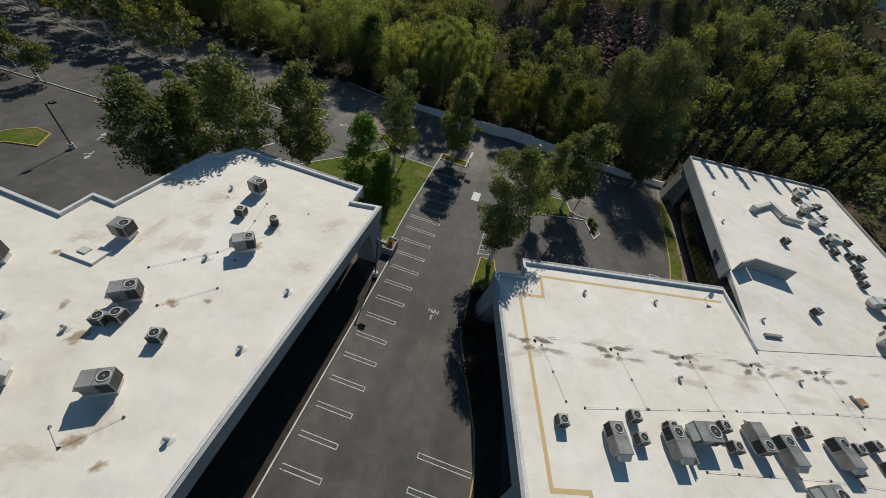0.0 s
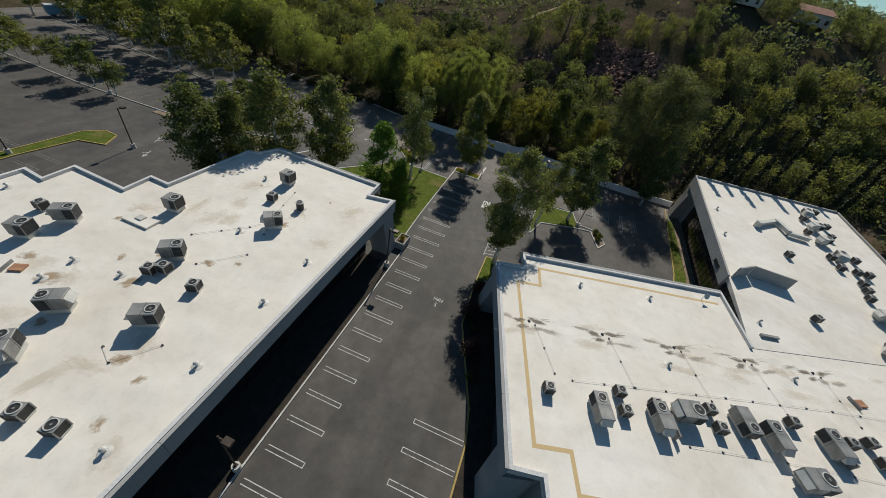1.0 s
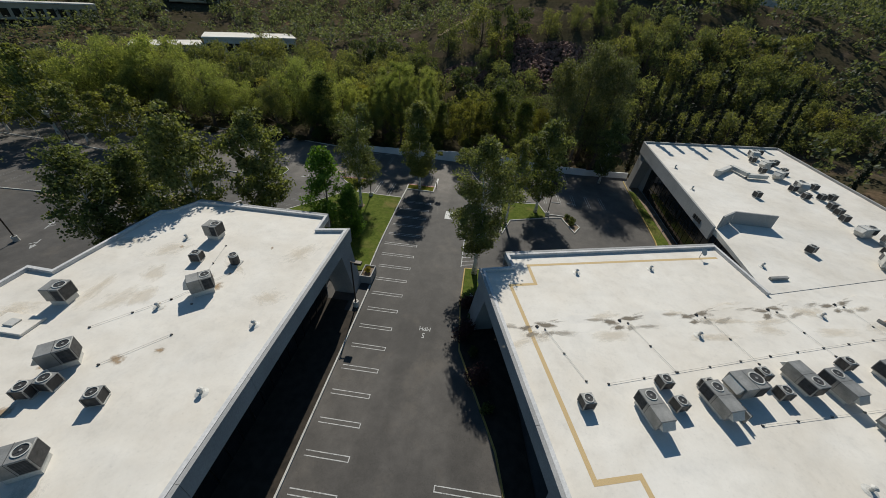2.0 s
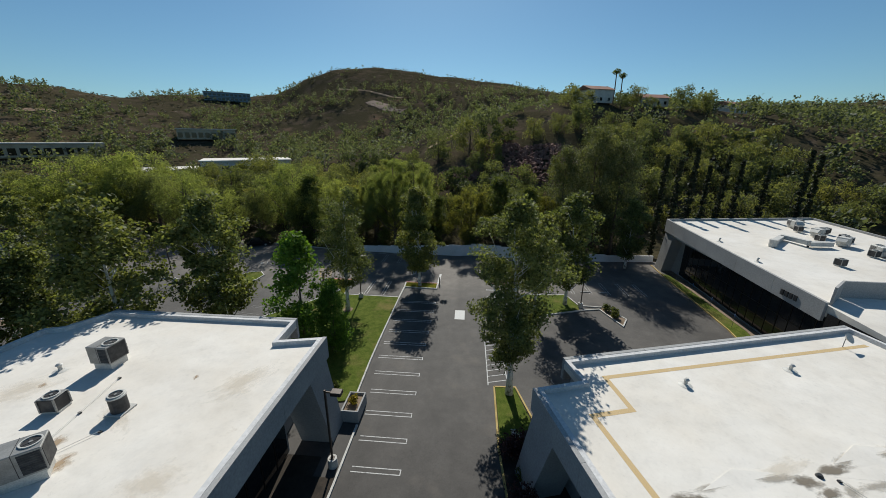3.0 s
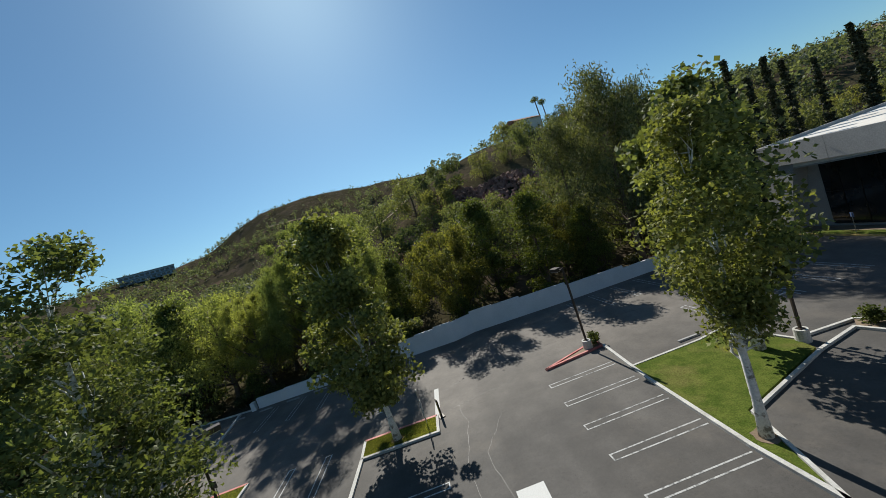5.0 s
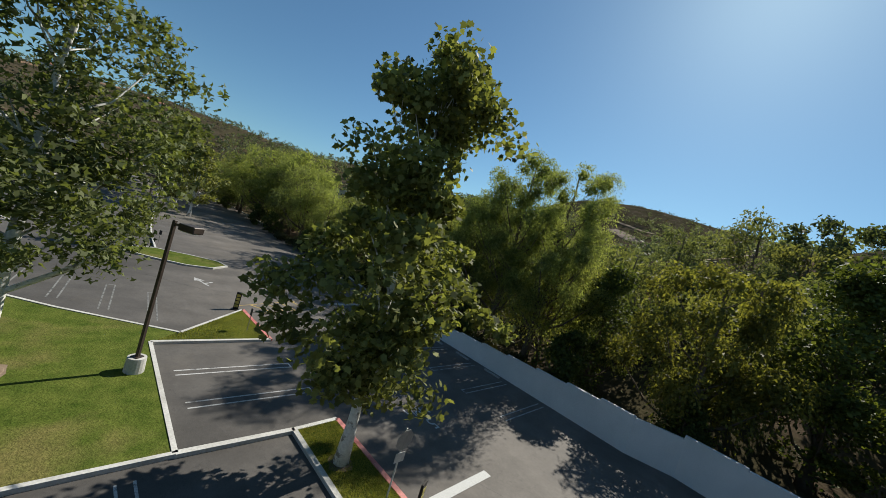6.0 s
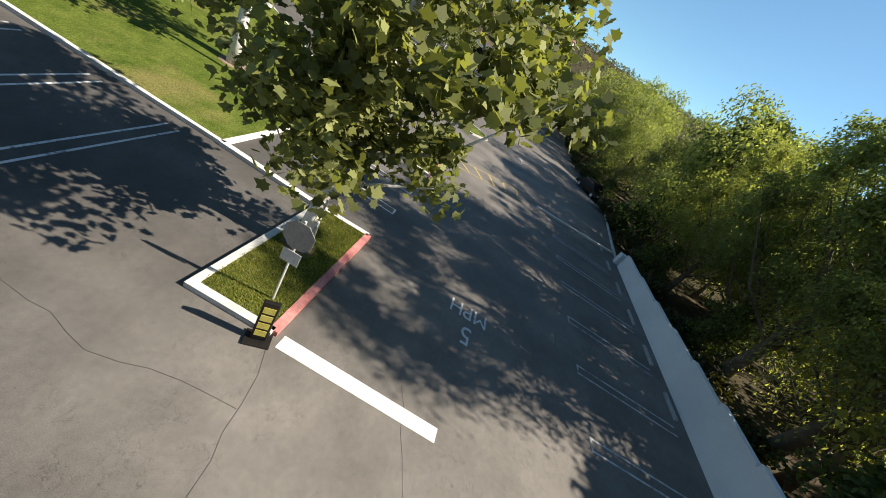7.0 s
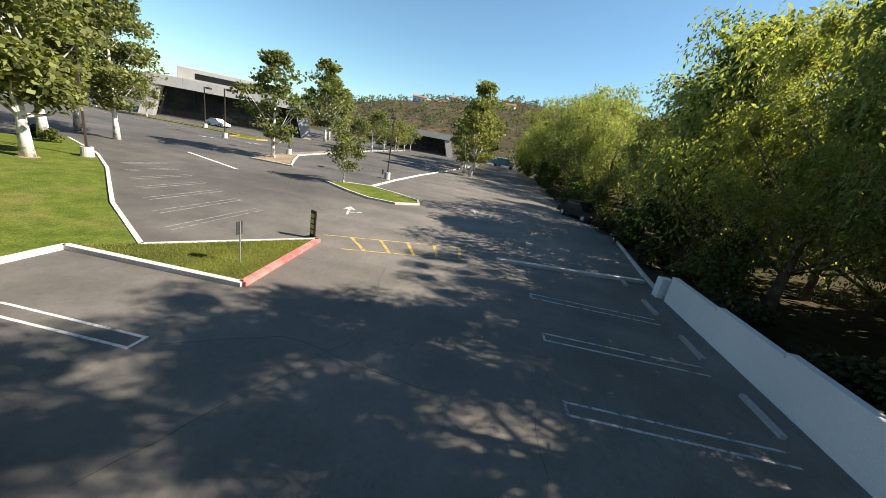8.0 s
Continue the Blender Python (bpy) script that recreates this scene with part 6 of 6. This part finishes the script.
BLACK_PAINT = mottled("black_car_paint", (0.005, 0.005, 0.006), (0.009, 0.009, 0.010), 1.0, 20.0, 0.45, 0.0, 0.0)
WHITE_PAINT = mottled("white_car_paint", (0.6, 0.6, 0.6), (0.68, 0.68, 0.67), 1.0, 20.0, 0.3, 0.0, 0.0)
BLUE_PAINT = mottled("blue_truck_paint", (0.10, 0.28, 0.42), (0.14, 0.34, 0.50), 0.6, 15.0, 0.4, 0.0, 0.0)
BLACK_PAINT.node_tree.nodes["Principled BSDF"].inputs["Specular IOR Level"].default_value = 0.2
car("black car parked in the tree shade", (-38.2, 57.6), 30, BLACK_PAINT, 4.8, 1.95, 1.8)
car("white car parked by the far office", (-68.0, -6.0), 80, WHITE_PAINT)


def truck(at, turn):
    t = thing("box_truck", "pale blue box truck at the end of the aisle", "truck", (*at, 0), turn)
    part("box_body", box(bmesh.new(), -3.6, 2.0, -1.2, 1.2, 0.8, 3.0, 0.06), BLUE_PAINT, t)
    part("roof_panel", box(bmesh.new(), -3.6, 2.0, -1.2, 1.2, 3.003, 3.1, 0.02), WHITE_PAINT, t)
    part("cab", box(bmesh.new(), 2.05, 3.7, -1.1, 1.1, 0.5, 2.3, 0.15), WHITE_PAINT, t)
    part("windscreen", box(bmesh.new(), 3.66, 3.72, -0.95, 0.95, 1.35, 2.1, 0.01), GLASS, t)
    for x in (-2.4, 2.8):
        for sy in (-1, 1):
            part("wheel", tube(bmesh.new(), [(x, sy * 0.85, 0.45), (x, sy * 1.15, 0.45)], [0.45, 0.45], 16), METAL_DARK, t)


truck((-128, 50.0), 75)
truck((-122, 53.5), 80)


# ---- buildings and features on the hills ----
def gable_house(at, turn, w, d, h, label, wall=None):
    z = land(*at) - 0.4
    t = thing("house", label, "house", (*at, z), turn, group="hill houses")
    part("wall", box(bmesh.new(), -w / 2, w / 2, -d / 2, d / 2, 0, h), wall or STUCCO, t)
    bm = bmesh.new()
    o = 0.6
    vs = [bm.verts.new(v) for v in ((-w / 2 - o, -d / 2 - o, h - 0.1), (w / 2 + o, -d / 2 - o, h - 0.1), (w / 2 + o, d / 2 + o, h - 0.1), (-w / 2 - o, d / 2 + o, h - 0.1), (-w / 2 - o, 0, h + d * 0.2), (w / 2 + o, 0, h + d * 0.2))]
    for f in ((0, 1, 5, 4), (2, 3, 4, 5), (0, 4, 3), (1, 2, 5), (0, 3, 2, 1)):
        bm.faces.new([vs[k] for k in f])
    part("roof", bm, TILE, t, "brown clay tile roof")
    n = max(2, int(w / 3.2))
    for i in range(n):
        for fl in range(max(1, int(h / 3))):
            x = -w / 2 + w * (i + 0.5) / n
            win = part("window", box(bmesh.new(), x - 0.6, x + 0.6, -d / 2 - 0.03, -d / 2 + 0.05, 0.9 + 2.9 * fl, 2.2 + 2.9 * fl), GLASS, t)
            part("sill", box(bmesh.new(), x - 0.7, x + 0.7, -d / 2 - 0.1, -d / 2 - 0.03, 0.78 + 2.9 * fl, 0.88 + 2.9 * fl), STUCCO, win)
    return t


def block_building(at, turn, w, d, h, label, wall, storeys, roof=None):
    z = land(*at) - 0.6
    t = thing("apartment_block", label, "building", (*at, z), turn, group="far buildings")
    part("wall", box(bmesh.new(), -w / 2, w / 2, -d / 2, d / 2, 0, h), wall, t)
    part("roof", box(bmesh.new(), -w / 2 - 0.5, w / 2 + 0.5, -d / 2 - 0.5, d / 2 + 0.5, h + 0.004, h + 0.5), roof or STUCCO, t)
    n = max(3, int(w / 3.4))
    for fl in range(storeys):
        z0 = 0.9 + fl * (h - 0.6) / storeys
        for i in range(n):
            x = -w / 2 + w * (i + 0.5) / n
            part("window", box(bmesh.new(), x - 1.25, x + 1.25, -d / 2 - 0.05, -d / 2 + 0.1, z0 + 0.3, z0 + 0.55 * h / storeys), GLASS, t)
        part("balcony", box(bmesh.new(), -w / 2, w / 2, -d / 2 - 0.8, -d / 2 - 0.06, z0 - 0.5, z0 - 0.35), wall, t)
    return t


METAL_BLUE = mottled("blue_grey_cladding", (0.15, 0.22, 0.29), (0.20, 0.28, 0.35), 0.3, 4.0, 0.5)
gable_house((62, 158), 20, 12, 9, 5.5, "white two-storey house with red roof on the ridge")
gable_house((86, 160), 12, 13, 9, 3.6, "pale hillside house with red roof among trees")
gable_house((140, 190), 30, 14, 10, 4.5, "distant hillside house with red roof")
gable_house((-352, -24), 100, 12, 8, 4.0, "small pale house on the far ridge")
gable_house((-365, 8), 95, 10, 8, 3.6, "small pale house among trees on the far ridge")
gable_house((-340, 60), 80, 11, 8, 3.6, "pale house half hidden on the far slope")
block_building((-196, 142), 55, 44, 12, 6.2, "long tan apartment block below the hills", STUCCO_TAN, 1)
block_building((-166, 214), 38, 32, 12, 6.2, "tan apartment block beneath the brown hill", STUCCO_TAN, 1)
block_building((-92, 140), 33, 34, 20, 6.0, "low white commercial building among trees", STUCCO, 1, ROOF)
block_building((-122, 128), 40, 24, 18, 5.5, "low white commercial building behind the woods", STUCCO, 1, ROOF)
block_building((-238, 345), 36, 40, 14, 8.0, "blue-glass office on the hill shoulder", METAL_BLUE, 2, METAL)


def palm(at, h, seed):
    g = np.random.default_rng(seed)
    t = thing("palm_tree", "tall fan palm on the ridge", "tree", (*at, land(*at)), group="palms")
    part("trunk", tube(bmesh.new(), [(0, 0, -0.3), (0.2, 0, h * 0.5), (0.1, 0.1, h)], [0.3, 0.24, 0.2], 8), BARK, t)
    c = in_ball(g, 260) * (1.7, 1.7, 1.2) + (0.1, 0.1, h)
    part("crown", quads_mesh("crown", leaves_at(g, c, 0.9, DIAMOND, 0.2, 0.3), 4, LEAF_DARK), LEAF_DARK, t)


palm((70, 158), 13, 3)
palm((73.5, 160), 11.5, 4)


def bare_patch(name, line, half, label, mat):
    """Bare earth draped over the slope along a plan line, with a ragged edge."""
    bm = bmesh.new()
    rows = []
    pts = [Vector(p) for p in line]
    for i, p in enumerate(pts[:-1]):
        n = max(2, int((pts[i + 1] - p).length / 4))
        for k in range(n + (i == len(pts) - 2)):
            q = p.lerp(pts[i + 1], k / n)
            d = (pts[i + 1] - p).normalized()
            s = Vector((-d.y, d.x))
            h = half * (0.75 + 0.7 * noise.noise((q.x / 9, q.y / 9, 4.4)))
            rows.append([bm.verts.new((c.x, c.y, land(c.x, c.y) + up)) for c, up in ((q - s * h, -0.6), (q - s * h * 0.9, 0.5), (q, 0.6), (q + s * h * 0.9, 0.5), (q + s * h, -0.6))])
    for r0, r1 in zip(rows, rows[1:]):
        for k in range(4):
            bm.faces.new((r0[k], r0[k + 1], r1[k + 1], r1[k]))
    tagged(part(name, bm, mat), label, "earth", kind="structure")


EARTH = mottled("bare_tan_earth", (0.20, 0.12, 0.07), (0.34, 0.22, 0.13), 0.08, 0.9, 0.95, bumps=0.5, dist=0.3)
EARTH_RED = mottled("reddish_earth", (0.09, 0.055, 0.036), (0.15, 0.09, 0.06), 0.06, 0.8, 0.95, bumps=0.5, dist=0.3)
bare_patch("dirt_track", [(-124, 348), (-105, 352), (-93, 351), (-76, 342), (-58, 335)], 1.6, "pale dirt track across the brown hill", EARTH)
bare_patch("bare_slope", [(-86, 322), (-70, 312), (-60, 300), (-50, 296)], 9.0, "reddish bare slope on the hill", EARTH_RED)
bare_patch("bare_slope", [(92, 134), (99, 132), (106, 124)], 4.5, "tan bare slope between the trees", EARTH)
for line, half in (([(-366, -30), (-372, -14)], 7.0), ([(-352, -8), (-360, 4)], 4.0), ([(-372, 30), (-380, 44)], 5.0), ([(-262, 206), (-270, 190)], 6.0), ([(-300, 180), (-312, 160)], 7.0), ([(176, 196), (190, 182)], 6.0), ([(250, 190), (262, 174)], 9.0), ([(300, 214), (318, 190), (330, 160)], 22.0), ([(205, 150), (216, 138)], 8.0)):
    bare_patch("bare_slope", line, half, "tan bare slope on the far hill", EARTH)
bare_patch("dirt_road", [(-9, 134), (-1, 144), (6, 151)], 1.8, "tan dirt road beside the rubble", EARTH)


def rubble(cx, cy, rx, ry, n, seed):
    """A tip of broken red masonry on the slope."""
    g = np.random.default_rng(seed)
    bm = bmesh.new()
    for k in range(n):
        a, q = g.uniform(0, 2 * math.pi), math.sqrt(g.uniform())
        x, y = cx + rx * q * math.cos(a), cy + ry * q * math.sin(a)
        s = g.uniform(0.35, 1.1)
        m = Matrix.Translation((x, y, land(x, y) + 0.3 + 0.5 * (1 - q))) @ Euler(g.uniform(0, 6, 3)).to_matrix().to_4x4() @ Matrix.Diagonal((s, s * g.uniform(0.4, 1), s * g.uniform(0.3, 0.8), 1))
        bmesh.ops.create_cube(bm, size=1, matrix=m)
    tagged(part("rubble_heap", bm, RUBBLE), "heap of broken red masonry on the slope", "rubble", kind="stuff")


rubble(31, 101, 12, 11, 900, 1)
rubble(3, 99, 8, 7, 480, 2)
rubble(16, 112, 9, 6, 420, 3)


# ---- grass and litter ----
def grass_patch(name, corners, n, seed, label):
    g = np.random.default_rng(seed)
    xs, ys = [c[0] for c in corners], [c[1] for c in corners]
    pts = []
    while len(pts) < n:
        x, y = g.uniform(min(xs), max(xs)), g.uniform(min(ys), max(ys))
        inside = False
        for (x0, y0), (x1, y1) in zip(corners, corners[1:] + corners[:1]):
            if (y0 > y) != (y1 > y) and x < (x1 - x0) * (y - y0) / (y1 - y0) + x0:
                inside = not inside
        if inside:
            pts.append((x, y, 0.12))
    p = np.array(pts)
    k = len(p)
    ang = g.uniform(0, 6.283, k)
    h = g.uniform(0.025, 0.075, k)
    side = np.stack([np.cos(ang), np.sin(ang), np.zeros(k)], 1) * 0.012
    tip = p + np.stack([g.normal(size=k) * 0.03, g.normal(size=k) * 0.03, h], 1)
    v = np.stack([p - side, p + side, tip], 1).reshape(-1, 3)
    tagged(part(name, quads_mesh(name, v, 3, BLADE), BLADE), label, "grass", kind="stuff")


grass_patch("grass", [(-1.22, 38.08), (3.86, 37.94), (3.86, 39.8), (-1.3, 39.9)], 22000, 3, "short mown grass blades on the tree island")
grass_patch("grass", [(-10.2, 34.6), (-10.2, 40.1), (-15.15, 40.0), (-11.25, 35.9)], 20000, 4, "short mown grass blades on the corner island")
for x, y, r in ((-7.7, 29.4, 0.75), (1.1, 38.75, 0.42), (-19.0, 20.6, 0.6)):
    tagged(part("tree_ring_soil", cyl(bmesh.new(), x, y, 0.0, 0.16, r, r * 0.8, 18), DIRT), "bare soil ring at a tree foot", "soil", kind="structure")


# bare soil at the feet of the lawn trees
for x, y, q in ((1.1, 38.75, 0.5), (-7.7, 29.4, 0.75), (17.7, 28.7, 0.5), (-8.4, 18.4, 1.1)):
    bm = bmesh.new()
    k = random.Random(int(y * 10))
    prism(bm, [(x + q * k.uniform(0.8, 1.15) * math.cos(0.4488 * i), y + q * k.uniform(0.8, 1.15) * math.sin(0.4488 * i)) for i in range(14)], 0.05, 0.135)
    tagged(part("soil_ring", bm, DIRT), "ring of bare tan soil round a tree trunk", "soil", kind="structure")

# tar-sealed cracks in the asphalt
TAR = mottled("crack_tar", (0.026, 0.025, 0.024), (0.052, 0.048, 0.044), 1.5, 20.0, 0.5, bumps=0.0)


def crack(line, seed, w=0.010):
    g = random.Random(seed)
    pts = []
    for p, q in zip(line, line[1:]):
        n = max(2, int(math.dist(p, q) / 0.5))
        for i in range(n):
            t = i / n
            pts.append((p[0] + (q[0] - p[0]) * t + g.gauss(0, 0.05), p[1] + (q[1] - p[1]) * t + g.gauss(0, 0.05)))
    pts.append(line[-1])
    tagged(part("asphalt_crack", band(bmesh.new(), pts, w, -0.002, 0.003), TAR), "thin dark crack in the asphalt", "crack", kind="structure")


for k, line in enumerate((((4.3, 40.1), (5.6, 40.4), (7.6, 40.8), (10.5, 41.2)), ((5.6, 40.3), (6.0, 37.8), (5.4, 33.8), (6.1, 28.0)), ((3.2, 43.2), (5.5, 44.0), (9.2, 45.4)), ((8.2, 37.3), (6.6, 34.3), (7.4, 29.0)),
                          ((-4.0, 42.0), (-9.0, 44.4), (-14.0, 43.6)), ((-7.4, 46.8), (-8.2, 42.6), (-7.0, 40.6)),
                          ((-2.0, 48.6), (-10.0, 49.0), (-17.0, 48.8)), ((-22.0, 46.0), (-34.0, 49.0), (-48.0, 48.2)), ((-24.0, 34.0), (-20.0, 38.5), (-19.0, 44.0)), ((14.0, 45.0), (22.0, 45.6), (34.0, 44.0)),
                          ((9.3, 0.6), (9.0, -0.8), (9.6, -2.0), (9.2, -3.6), (9.4, -5.2)), ((8.6, -1.6), (9.6, -2.0), (10.2, -1.2)), ((8.3, -4.4), (9.2, -3.6), (10.0, -4.0)))):
    crack(line, k)
